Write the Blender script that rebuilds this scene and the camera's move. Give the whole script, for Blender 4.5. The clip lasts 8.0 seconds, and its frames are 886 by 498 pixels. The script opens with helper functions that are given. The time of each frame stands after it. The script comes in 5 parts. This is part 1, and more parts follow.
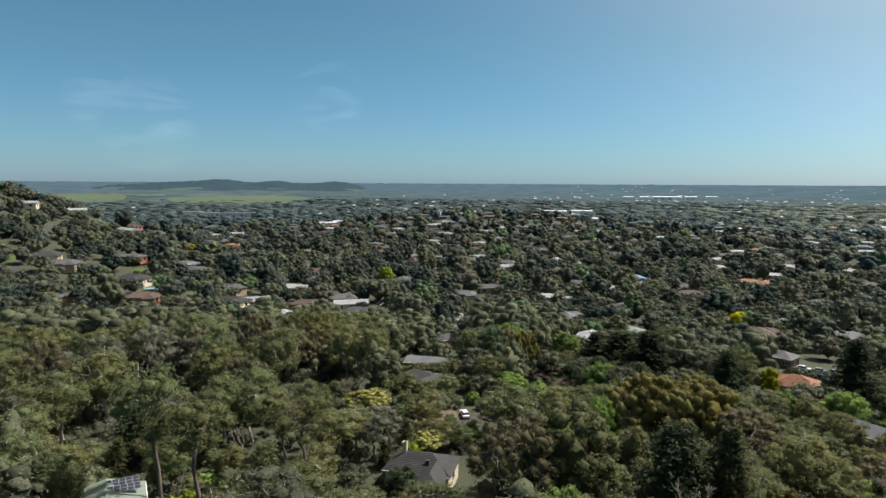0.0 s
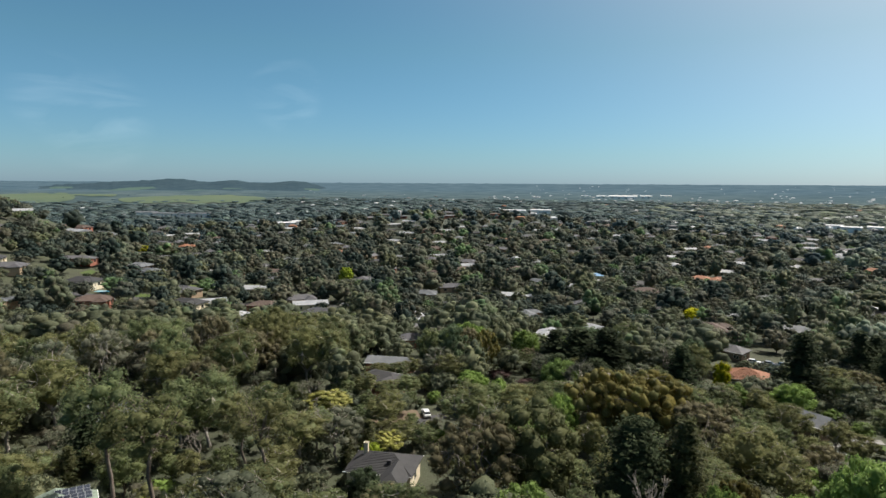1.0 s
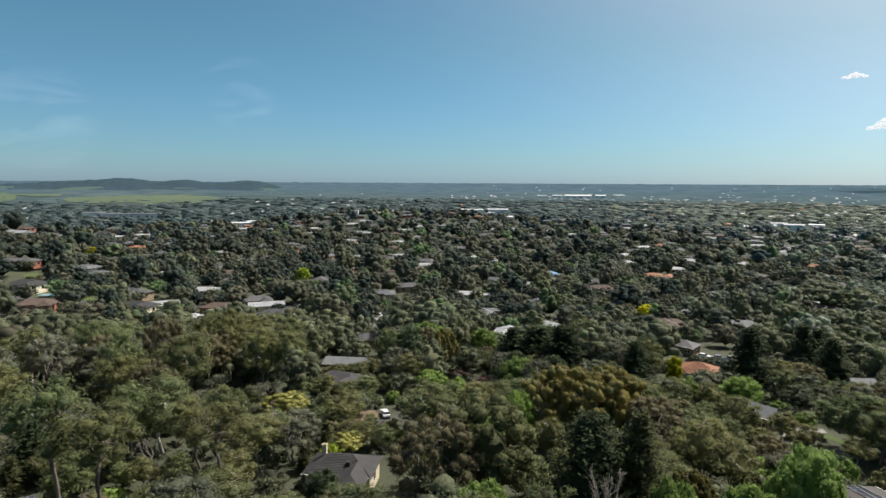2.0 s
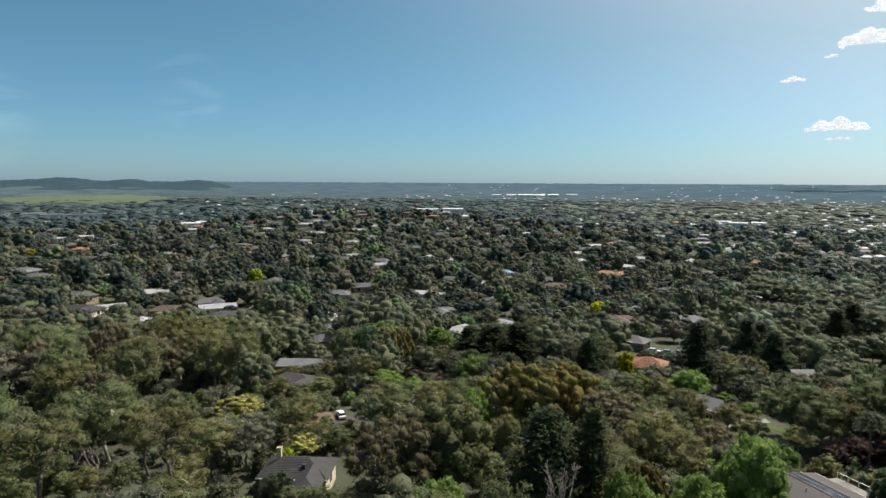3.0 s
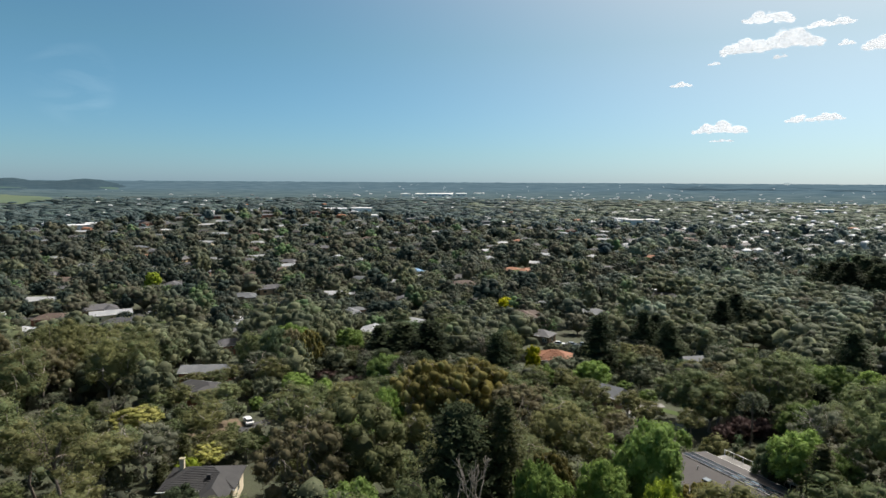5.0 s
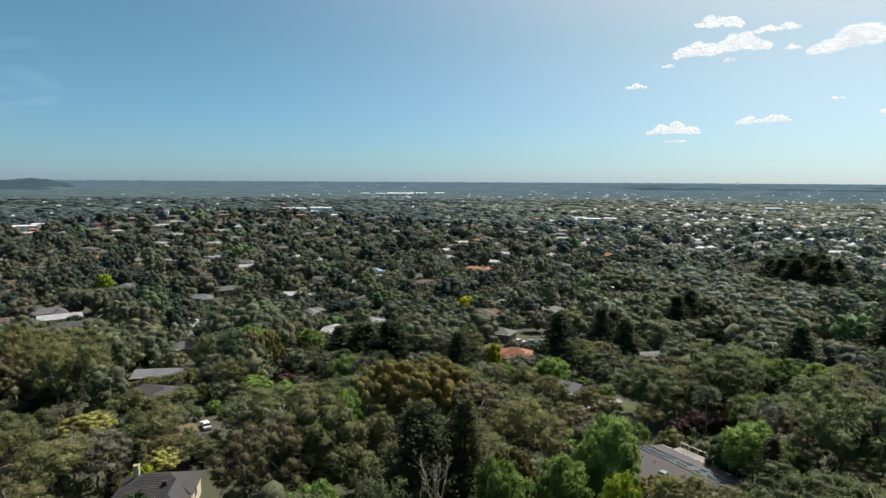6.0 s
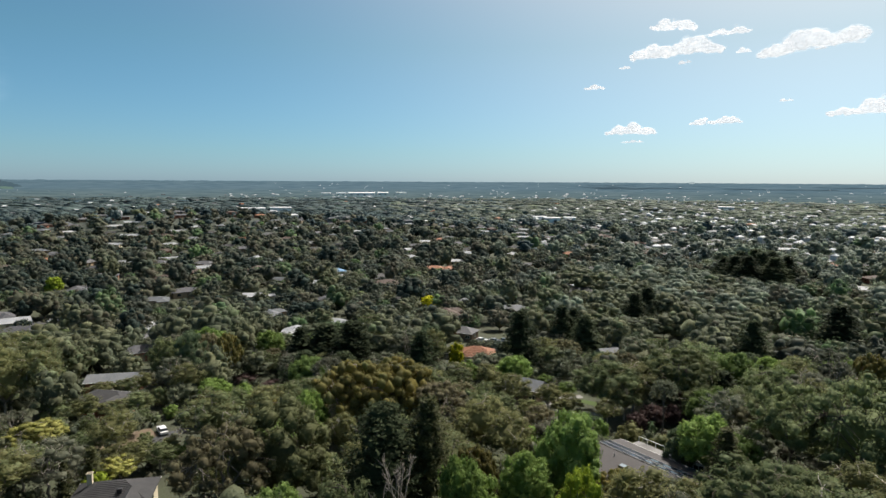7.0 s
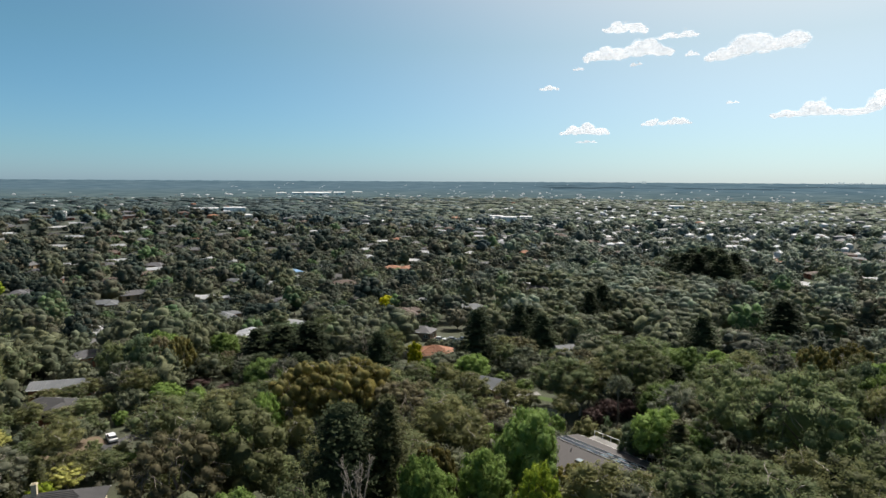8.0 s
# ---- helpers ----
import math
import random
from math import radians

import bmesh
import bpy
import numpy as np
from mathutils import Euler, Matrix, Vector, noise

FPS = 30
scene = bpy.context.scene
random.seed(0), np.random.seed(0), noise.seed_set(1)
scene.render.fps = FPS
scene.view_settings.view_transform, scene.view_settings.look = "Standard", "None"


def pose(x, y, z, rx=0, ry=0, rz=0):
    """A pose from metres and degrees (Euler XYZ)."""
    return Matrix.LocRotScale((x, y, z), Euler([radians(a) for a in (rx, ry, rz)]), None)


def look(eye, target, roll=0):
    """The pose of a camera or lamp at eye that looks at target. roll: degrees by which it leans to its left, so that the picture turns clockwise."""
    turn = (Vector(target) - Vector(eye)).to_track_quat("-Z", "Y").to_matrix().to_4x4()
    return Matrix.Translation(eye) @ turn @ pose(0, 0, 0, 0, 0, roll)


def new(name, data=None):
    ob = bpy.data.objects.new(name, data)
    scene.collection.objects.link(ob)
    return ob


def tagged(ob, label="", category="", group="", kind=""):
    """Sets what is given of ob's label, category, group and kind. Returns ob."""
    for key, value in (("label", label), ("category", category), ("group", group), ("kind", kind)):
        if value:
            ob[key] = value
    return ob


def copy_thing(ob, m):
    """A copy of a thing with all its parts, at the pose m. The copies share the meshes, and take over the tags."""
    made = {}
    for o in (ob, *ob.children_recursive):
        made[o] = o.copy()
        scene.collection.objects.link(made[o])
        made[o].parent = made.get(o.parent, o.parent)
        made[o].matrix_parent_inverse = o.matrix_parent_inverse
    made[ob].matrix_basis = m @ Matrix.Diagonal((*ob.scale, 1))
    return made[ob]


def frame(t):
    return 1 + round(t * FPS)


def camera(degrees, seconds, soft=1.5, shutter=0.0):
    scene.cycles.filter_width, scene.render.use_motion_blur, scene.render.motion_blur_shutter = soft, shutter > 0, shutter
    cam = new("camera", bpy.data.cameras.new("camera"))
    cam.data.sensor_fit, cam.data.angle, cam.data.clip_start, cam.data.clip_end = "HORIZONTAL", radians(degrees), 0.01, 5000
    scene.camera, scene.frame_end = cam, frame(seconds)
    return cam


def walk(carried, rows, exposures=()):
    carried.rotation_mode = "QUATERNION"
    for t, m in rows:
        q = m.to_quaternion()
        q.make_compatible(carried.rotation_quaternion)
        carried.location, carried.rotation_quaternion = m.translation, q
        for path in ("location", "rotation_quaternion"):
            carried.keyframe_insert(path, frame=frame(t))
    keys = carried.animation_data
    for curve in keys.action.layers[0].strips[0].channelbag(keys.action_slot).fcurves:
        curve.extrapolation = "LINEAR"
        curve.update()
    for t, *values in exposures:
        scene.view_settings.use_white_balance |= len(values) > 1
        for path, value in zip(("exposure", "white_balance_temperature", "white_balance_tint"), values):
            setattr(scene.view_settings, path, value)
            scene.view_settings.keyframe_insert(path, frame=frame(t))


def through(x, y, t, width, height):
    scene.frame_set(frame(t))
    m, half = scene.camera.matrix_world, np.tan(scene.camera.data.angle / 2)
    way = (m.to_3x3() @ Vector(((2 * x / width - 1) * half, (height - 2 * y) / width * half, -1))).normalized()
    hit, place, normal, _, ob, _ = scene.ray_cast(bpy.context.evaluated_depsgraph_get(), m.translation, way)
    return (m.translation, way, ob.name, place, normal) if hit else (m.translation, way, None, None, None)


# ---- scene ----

# ---- camera and its walk: a drone that hovers, turns slowly to its right and sinks a little ----
cam = camera(69.6, 8.0)
EYE_Z = 55.0
TURN = [(0.0, 0.0), (0.5, -1.79), (1.0, -3.58), (1.5, -5.46), (3.0, -11.40), (3.5, -13.61), (4.0, -15.86),
        (4.5, -17.77), (6.0, -23.11), (6.5, -24.87), (7.0, -26.55), (7.5, -28.44), (8.0, -30.38)]
walk(cam, [(t, pose(0, 0, EYE_Z - 0.06 * t, 90 - 5.88 - 0.02 * t, -0.33, yaw)) for t, yaw in TURN])

# ---- world, sun, exposure ----
SUN_AZ, SUN_EL = 66.0, 54.0
world = bpy.data.worlds.new("sky")
scene.world = world
world.use_nodes = True
wn, wl = world.node_tree.nodes, world.node_tree.links
wn.clear()
sky = wn.new("ShaderNodeTexSky")
sky.sky_type, sky.sun_disc = "NISHITA", False
sky.sun_elevation, sky.sun_rotation = radians(SUN_EL), radians(SUN_AZ)
sky.air_density, sky.dust_density, sky.ozone_density, sky.altitude = 1.0, 0.35, 3.5, 100.0
bg = wn.new("ShaderNodeBackground")
bg.inputs["Strength"].default_value = 0.047
wout = wn.new("ShaderNodeOutputWorld")
# the air: a cooler tone than the model's, blue down to the horizon, with a warm-white veil that grows towards the sun
SUN_DIR = (math.sin(radians(SUN_AZ)) * math.cos(radians(SUN_EL)), math.cos(radians(SUN_AZ)) * math.cos(radians(SUN_EL)), math.sin(radians(SUN_EL)))
way = wn.new("ShaderNodeTexCoord").outputs["Generated"]
up = wn.new("ShaderNodeSeparateXYZ")
wl.new(way, up.inputs[0])
rise = wn.new("ShaderNodeMapRange")
rise.inputs["From Min"].default_value, rise.inputs["From Max"].default_value = 0.0, 0.20
wl.new(up.outputs["Z"], rise.inputs["Value"])
tone = wn.new("ShaderNodeValToRGB")
steps = tone.color_ramp.elements
steps.new(0.22)
for step, at, colour in zip(steps, (0.0, 0.22, 1.0), ((0.285, 0.425, 0.64), (0.295, 0.445, 0.56), (0.325, 0.49, 0.475))):
    step.position, step.color = at, (*colour, 1)
wl.new(rise.outputs[0], tone.inputs[0])
tint = wn.new("ShaderNodeVectorMath")
tint.operation = "SCALE"
tint.inputs["Scale"].default_value = 2.0
wl.new(tone.outputs[0], tint.inputs[0])
cooled = wn.new("ShaderNodeVectorMath")
cooled.operation = "MULTIPLY"
wl.new(sky.outputs[0], cooled.inputs[0])
wl.new(tint.outputs[0], cooled.inputs[1])
near_sun = wn.new("ShaderNodeVectorMath")
near_sun.operation = "DOT_PRODUCT"
near_sun.inputs[1].default_value = SUN_DIR
wl.new(way, near_sun.inputs[0])
veil = wn.new("ShaderNodeMapRange")
veil.clamp = False
veil.inputs["From Min"].default_value, veil.inputs["From Max"].default_value, veil.inputs["To Max"].default_value = 0.10, 0.69, 1.0
wl.new(near_sun.outputs["Value"], veil.inputs["Value"])
ahead = wn.new("ShaderNodeMath")
ahead.operation = "MAXIMUM"
ahead.inputs[1].default_value = 0.0
wl.new(veil.outputs[0], ahead.inputs[0])
cube = wn.new("ShaderNodeMath")
cube.operation = "POWER"
cube.inputs[1].default_value = 4.7
wl.new(ahead.outputs[0], cube.inputs[0])
thick = wn.new("ShaderNodeMapRange")
thick.inputs["From Min"].default_value, thick.inputs["From Max"].default_value, thick.inputs["To Min"].default_value, thick.inputs["To Max"].default_value = 0.0, 0.2, 6.4, 3.2
wl.new(up.outputs["Z"], thick.inputs["Value"])
amount = wn.new("ShaderNodeMath")
amount.operation = "MULTIPLY"
wl.new(cube.outputs[0], amount.inputs[0])
wl.new(thick.outputs[0], amount.inputs[1])
glow = wn.new("ShaderNodeVectorMath")
glow.operation = "SCALE"
glow.inputs[0].default_value = (1.0, 0.72, 0.40)
wl.new(amount.outputs[0], glow.inputs["Scale"])
total = wn.new("ShaderNodeVectorMath")
wl.new(cooled.outputs[0], total.inputs[0])
wl.new(glow.outputs[0], total.inputs[1])
# thin high cirrus: streaky wisps about three bearings
wisp_map = wn.new("ShaderNodeMapping")
wisp_map.inputs["Rotation"].default_value, wisp_map.inputs["Scale"].default_value = (0, radians(-28), 0), (5, 5, 17)
wl.new(way, wisp_map.inputs["Vector"])
wisp = wn.new("ShaderNodeTexNoise")
wisp.inputs["Scale"].default_value, wisp.inputs["Detail"].default_value, wisp.inputs["Distortion"].default_value = 1.6, 7.0, 0.8
wl.new(wisp_map.outputs[0], wisp.inputs["Vector"])
streak = wn.new("ShaderNodeMapRange")
streak.inputs["From Min"].default_value, streak.inputs["From Max"].default_value, streak.inputs["To Max"].default_value = 0.44, 0.85, 1.5
wl.new(wisp.outputs["Fac"], streak.inputs["Value"])
shown = streak.outputs[0]
where = None
for az, el, reach in ((-10.1, 7.5, 3.6), (-27.6, 6.6, 3.4), (-24.5, 4.6, 4.5)):
    d = wn.new("ShaderNodeVectorMath")
    d.operation = "DOT_PRODUCT"
    d.inputs[1].default_value = (math.sin(radians(az)) * math.cos(radians(el)), math.cos(radians(az)) * math.cos(radians(el)), math.sin(radians(el)))
    wl.new(way, d.inputs[0])
    near = wn.new("ShaderNodeMapRange")
    near.interpolation_type = "SMOOTHSTEP"
    near.inputs["From Min"].default_value, near.inputs["From Max"].default_value = math.cos(radians(reach)), 1.0
    wl.new(d.outputs["Value"], near.inputs["Value"])
    if where is None:
        where = near.outputs[0]
    else:
        both = wn.new("ShaderNodeMath")
        both.operation = "MAXIMUM"
        wl.new(where, both.inputs[0])
        wl.new(near.outputs[0], both.inputs[1])
        where = both.outputs[0]
faint = wn.new("ShaderNodeMath")
faint.operation = "MULTIPLY"
wl.new(shown, faint.inputs[0])
wl.new(where, faint.inputs[1])
cirrus = wn.new("ShaderNodeVectorMath")
cirrus.operation = "SCALE"
cirrus.inputs[0].default_value = (1.0, 1.0, 0.95)
wl.new(faint.outputs[0], cirrus.inputs["Scale"])
clouded = wn.new("ShaderNodeVectorMath")
wl.new(total.outputs[0], clouded.inputs[0])
wl.new(cirrus.outputs[0], clouded.inputs[1])
wl.new(clouded.outputs[0], bg.inputs["Color"])
wl.new(bg.outputs[0], wout.inputs["Surface"])

sun = new("sun", bpy.data.lights.new("sun", "SUN"))
sun.data.energy, sun.data.angle, sun.data.color = 3.6, radians(0.5), (1.0, 0.955, 0.90)
sd = Vector((math.sin(radians(SUN_AZ)) * math.cos(radians(SUN_EL)), math.cos(radians(SUN_AZ)) * math.cos(radians(SUN_EL)), math.sin(radians(SUN_EL))))
sun.matrix_world = look(sd * 300, (0, 0, 0))
scene.view_settings.exposure = 0.90


# ---- materials ----
def tree_of(name):
    m = bpy.data.materials.new(name)
    m.use_nodes = True
    n = m.node_tree.nodes
    return m, n, m.node_tree.links, n["Principled BSDF"]


def ramp_node(n, colours):
    r = n.new("ShaderNodeValToRGB")
    e = r.color_ramp.elements
    while len(e) < len(colours):
        e.new(0.5)
    for i, c in enumerate(colours):
        e[i].position, e[i].color = i / max(1, len(colours) - 1), (*c, 1)
    return r


def value(n, l, kind, a, b):
    m = n.new("ShaderNodeMath")
    m.operation = kind
    for i, v in enumerate((a, b)):
        if isinstance(v, (int, float)):
            m.inputs[i].default_value = v
        else:
            l.new(v, m.inputs[i])
    return m.outputs[0]


def leaf_material(name, colours, spread=0.35, through=0.55, rough=0.55, by="object", vary=0.7):
    """Foliage: each tree takes its own tone from the ramp, each spray of leaves strays a little from it."""
    m, n, l, p = tree_of(name)
    if by == "object":
        own = n.new("ShaderNodeObjectInfo").outputs["Random"]
    else:
        at = n.new("ShaderNodeAttribute")
        at.attribute_name = "tone"
        own = at.outputs["Fac"]
    isl = n.new("ShaderNodeNewGeometry").outputs["Random Per Island"]
    mix = value(n, l, "ADD", value(n, l, "MULTIPLY", own, 1 - spread), value(n, l, "MULTIPLY", isl, spread))
    r = ramp_node(n, colours)
    l.new(mix, r.inputs["Fac"])
    hsv = n.new("ShaderNodeHueSaturation")
    l.new(r.outputs[0], hsv.inputs["Color"])
    tx = n.new("ShaderNodeTexNoise")
    tx.inputs["Scale"].default_value, tx.inputs["Detail"].default_value = 1.7, 4.0
    l.new(n.new("ShaderNodeTexCoord").outputs["Object"], tx.inputs["Vector"])
    light = value(n, l, "ADD", value(n, l, "MULTIPLY", isl, 0.4), 0.42)
    light = value(n, l, "ADD", light, value(n, l, "MULTIPLY", tx.outputs["Fac"], 1.0))
    each = value(n, l, "FRACT", value(n, l, "MULTIPLY", own, 53.7), 0.0)
    l.new(value(n, l, "MULTIPLY", light, value(n, l, "ADD", value(n, l, "MULTIPLY", each, vary), 1 - vary / 2)), hsv.inputs["Value"])
    bump = n.new("ShaderNodeBump")
    bump.inputs["Strength"].default_value, bump.inputs["Distance"].default_value = 0.6, 0.3
    l.new(tx.outputs["Fac"], bump.inputs["Height"])
    l.new(bump.outputs[0], p.inputs["Normal"])
    l.new(hsv.outputs[0], p.inputs["Base Color"])
    p.inputs["Roughness"].default_value = rough
    p.inputs["Specular IOR Level"].default_value = 0.08
    t = n.new("ShaderNodeBsdfTranslucent")
    l.new(hsv.outputs[0], t.inputs["Color"])
    mx = n.new("ShaderNodeMixShader")
    mx.inputs[0].default_value = through
    l.new(p.outputs[0], mx.inputs[1])
    l.new(t.outputs[0], mx.inputs[2])
    l.new(mx.outputs[0], n["Material Output"].inputs["Surface"])
    return m


def surface(name, colours, scale=1.0, rough=0.8, bump=0.0, fine=8.0, metal=0.0, vary=0.0, detail=4.0):
    """A matt or glossy surface whose tone wanders over the ramp at two scales."""
    m, n, l, p = tree_of(name)
    tc = n.new("ShaderNodeTexCoord").outputs["Object"]
    big, small = n.new("ShaderNodeTexNoise"), n.new("ShaderNodeTexNoise")
    for tex, s in ((big, scale), (small, scale * fine)):
        tex.inputs["Scale"].default_value, tex.inputs["Detail"].default_value = s, detail
        l.new(tc, tex.inputs["Vector"])
    f = value(n, l, "ADD", value(n, l, "MULTIPLY", big.outputs["Fac"], 1.3), value(n, l, "MULTIPLY", small.outputs["Fac"], 0.7))
    f = value(n, l, "SUBTRACT", f, 0.5)
    if vary:
        rnd = value(n, l, "SUBTRACT", n.new("ShaderNodeObjectInfo").outputs["Random"], 0.5)
        f = value(n, l, "ADD", f, value(n, l, "MULTIPLY", rnd, vary))
    r = ramp_node(n, colours)
    l.new(f, r.inputs["Fac"])
    l.new(r.outputs[0], p.inputs["Base Color"])
    p.inputs["Roughness"].default_value, p.inputs["Metallic"].default_value = rough, metal
    p.inputs["Specular IOR Level"].default_value = 0.25
    if bump:
        b = n.new("ShaderNodeBump")
        b.inputs["Strength"].default_value, b.inputs["Distance"].default_value = bump, 0.05
        l.new(small.outputs["Fac"], b.inputs["Height"])
        l.new(b.outputs[0], p.inputs["Normal"])
    return m


GUM = [(0.117, 0.134, 0.059), (0.145, 0.155, 0.068), (0.173, 0.170, 0.076), (0.128, 0.159, 0.079), (0.156, 0.184, 0.081)]
M = {
    "gum": leaf_material("gum_leaves", GUM, vary=0.4),
    "grey_gum": leaf_material("grey_gum_leaves", [(0.109, 0.129, 0.083), (0.134, 0.145, 0.101), (0.156, 0.155, 0.112)]),
    "golden": leaf_material("golden_leaves", [(0.118, 0.126, 0.052), (0.156, 0.141, 0.052), (0.176, 0.150, 0.045), (0.120, 0.136, 0.061)], spread=0.8),
    "brown": leaf_material("brown_leaves", [(0.137, 0.129, 0.076), (0.167, 0.149, 0.087), (0.120, 0.124, 0.067)]),
    "green": leaf_material("fresh_leaves", [(0.121, 0.182, 0.048), (0.156, 0.224, 0.057), (0.108, 0.160, 0.053)], through=0.45),
    "lime": leaf_material("lime_leaves", [(0.195, 0.259, 0.029), (0.250, 0.299, 0.035)], through=0.4),
    "wattle": leaf_material("wattle_leaves", [(0.200, 0.207, 0.056), (0.282, 0.278, 0.079), (0.344, 0.328, 0.108)], spread=0.9, through=0.3),
    "yellow": leaf_material("yellow_leaves", [(0.330, 0.340, 0.012), (0.400, 0.390, 0.014)], through=0.4),
    "copper": leaf_material("copper_leaves", [(0.084, 0.057, 0.053), (0.110, 0.073, 0.066)]),
    "pine": leaf_material("pine_needles", [(0.024, 0.035, 0.017), (0.037, 0.048, 0.023), (0.031, 0.043, 0.022)], through=0.25, rough=0.8),
    "grey_pine": leaf_material("she_oak_needles", [(0.079, 0.088, 0.038), (0.102, 0.108, 0.048), (0.090, 0.101, 0.048)], through=0.45),
    "olive": leaf_material("olive_leaves", [(0.110, 0.139, 0.067), (0.144, 0.165, 0.075), (0.131, 0.167, 0.083)]),
    "blue": leaf_material("grey_green_leaves", [(0.080, 0.113, 0.061), (0.103, 0.134, 0.076)]),
    "wood": leaf_material("mixed_leaves", [(0.032, 0.052, 0.043), (0.052, 0.068, 0.055), (0.083, 0.086, 0.064), (0.073, 0.095, 0.068), (0.116, 0.107, 0.075), (0.102, 0.121, 0.078), (0.129, 0.134, 0.075), (0.094, 0.152, 0.075), (0.127, 0.194, 0.078)], spread=0.12, through=0.42, by="tone"),
    # distance haze is put into these two leaf colours
    "far_wood": leaf_material("haze_blue_leaves", [(0.047, 0.073, 0.076), (0.064, 0.092, 0.092), (0.083, 0.109, 0.106), (0.083, 0.116, 0.108), (0.104, 0.144, 0.113)], spread=0.15, through=0.38, by="tone"),
    "pale_haze_wood": leaf_material("haze_pale_leaves", [(0.103, 0.127, 0.109), (0.137, 0.162, 0.131), (0.165, 0.186, 0.144), (0.162, 0.198, 0.144), (0.196, 0.225, 0.144)], spread=0.15, through=0.45, by="tone"),
    "bark": surface("bark", [(0.060, 0.045, 0.034), (0.130, 0.105, 0.085), (0.210, 0.185, 0.155)], 0.6, 0.9, 0.4),
    "pale_bark": surface("pale_bark", [(0.170, 0.145, 0.118), (0.310, 0.280, 0.245), (0.400, 0.370, 0.330)], 0.5, 0.85, 0.3),
    "dead": surface("dead_wood", [(0.130, 0.112, 0.092), (0.220, 0.200, 0.172)], 0.7, 0.9, 0.3),
    "grass": surface("grass", [(0.040, 0.066, 0.018), (0.064, 0.094, 0.026), (0.088, 0.104, 0.036)], 0.05, 0.95, 0.3, 10.0),
    "field": surface("pasture", [(0.052, 0.082, 0.052), (0.070, 0.100, 0.058), (0.086, 0.108, 0.064)], 0.006, 0.95, 0.0, 6.0),
    "asphalt": surface("asphalt", [(0.040, 0.040, 0.042), (0.060, 0.060, 0.062), (0.080, 0.078, 0.076)], 0.3, 0.9, 0.2, 20.0),
    "concrete": surface("concrete", [(0.14, 0.135, 0.125), (0.21, 0.205, 0.195), (0.30, 0.29, 0.275)], 0.4, 0.9, 0.2, 12.0),
    "dirt": surface("bare_earth", [(0.10, 0.075, 0.05), (0.17, 0.13, 0.09)], 0.3, 0.95, 0.3),
    "tile_dark": surface("charcoal_tiles", [(0.026, 0.026, 0.028), (0.040, 0.040, 0.041), (0.054, 0.053, 0.053)], 0.5, 0.75, 0.3, 10.0, vary=0.4),
    "tile_grey": surface("grey_roofing", [(0.055, 0.055, 0.060), (0.080, 0.080, 0.086), (0.11, 0.108, 0.106)], 0.4, 0.7, 0.2, 10.0, vary=0.5),
    "tile_brown": surface("brown_tiles", [(0.055, 0.038, 0.031), (0.08, 0.057, 0.046), (0.11, 0.082, 0.068)], 0.5, 0.75, 0.3, 10.0, vary=0.5),
    "tile_orange": surface("terracotta_tiles", [(0.17, 0.078, 0.044), (0.23, 0.105, 0.060), (0.27, 0.14, 0.085)], 0.6, 0.75, 0.3, 10.0, vary=0.4),
    "tin_white": surface("pale_steel_roof", [(0.19, 0.20, 0.21), (0.27, 0.28, 0.29), (0.36, 0.36, 0.36)], 0.3, 0.65, 0.0, 6.0, vary=0.5),
    "bright_tin": surface("sunlit_white_steel", [(0.36, 0.37, 0.38), (0.50, 0.51, 0.52), (0.62, 0.62, 0.62)], 0.3, 0.6, 0.0, 6.0, vary=0.5),
    "tin_grey": surface("grey_steel_roof", [(0.070, 0.077, 0.084), (0.105, 0.113, 0.120), (0.145, 0.152, 0.158)], 0.3, 0.65, 0.0, 6.0, vary=0.5),
    "tin_green": surface("pale_green_steel_roof", [(0.17, 0.215, 0.175), (0.21, 0.26, 0.21), (0.25, 0.29, 0.24)], 0.3, 0.65, 0.0, 6.0),
    "tin_blue": surface("blue_steel_roof", [(0.10, 0.20, 0.33), (0.16, 0.29, 0.44)], 0.3, 0.65),
    "flat_roof": surface("grey_membrane_roof", [(0.062, 0.058, 0.057), (0.077, 0.072, 0.071), (0.094, 0.089, 0.087)], 0.15, 0.85, 0.1, 12.0),
    "cream": surface("cream_render", [(0.50, 0.43, 0.30), (0.60, 0.53, 0.39), (0.66, 0.60, 0.46)], 0.4, 0.85, 0.1),
    "white": surface("white_paint", [(0.62, 0.62, 0.60), (0.74, 0.74, 0.72), (0.80, 0.80, 0.78)], 0.4, 0.6),
    "brick": surface("red_brick", [(0.19, 0.075, 0.05), (0.27, 0.11, 0.075), (0.33, 0.155, 0.11)], 0.8, 0.9, 0.3, 12.0),
    "brick_tan": surface("tan_brick", [(0.28, 0.20, 0.13), (0.36, 0.27, 0.18), (0.42, 0.33, 0.24)], 0.8, 0.9, 0.3, 12.0),
    "timber": surface("weathered_timber", [(0.12, 0.085, 0.06), (0.19, 0.14, 0.10), (0.25, 0.20, 0.16)], 0.6, 0.85, 0.3, 10.0),
    "frame": surface("dark_frames", [(0.03, 0.03, 0.032), (0.05, 0.05, 0.052)], 1.0, 0.5),
    "rubber": surface("tyre_rubber", [(0.015, 0.015, 0.016), (0.028, 0.028, 0.03)], 3.0, 0.85),
    "steel": surface("bright_steel", [(0.45, 0.46, 0.48), (0.60, 0.61, 0.63)], 2.0, 0.3, metal=0.9),
}


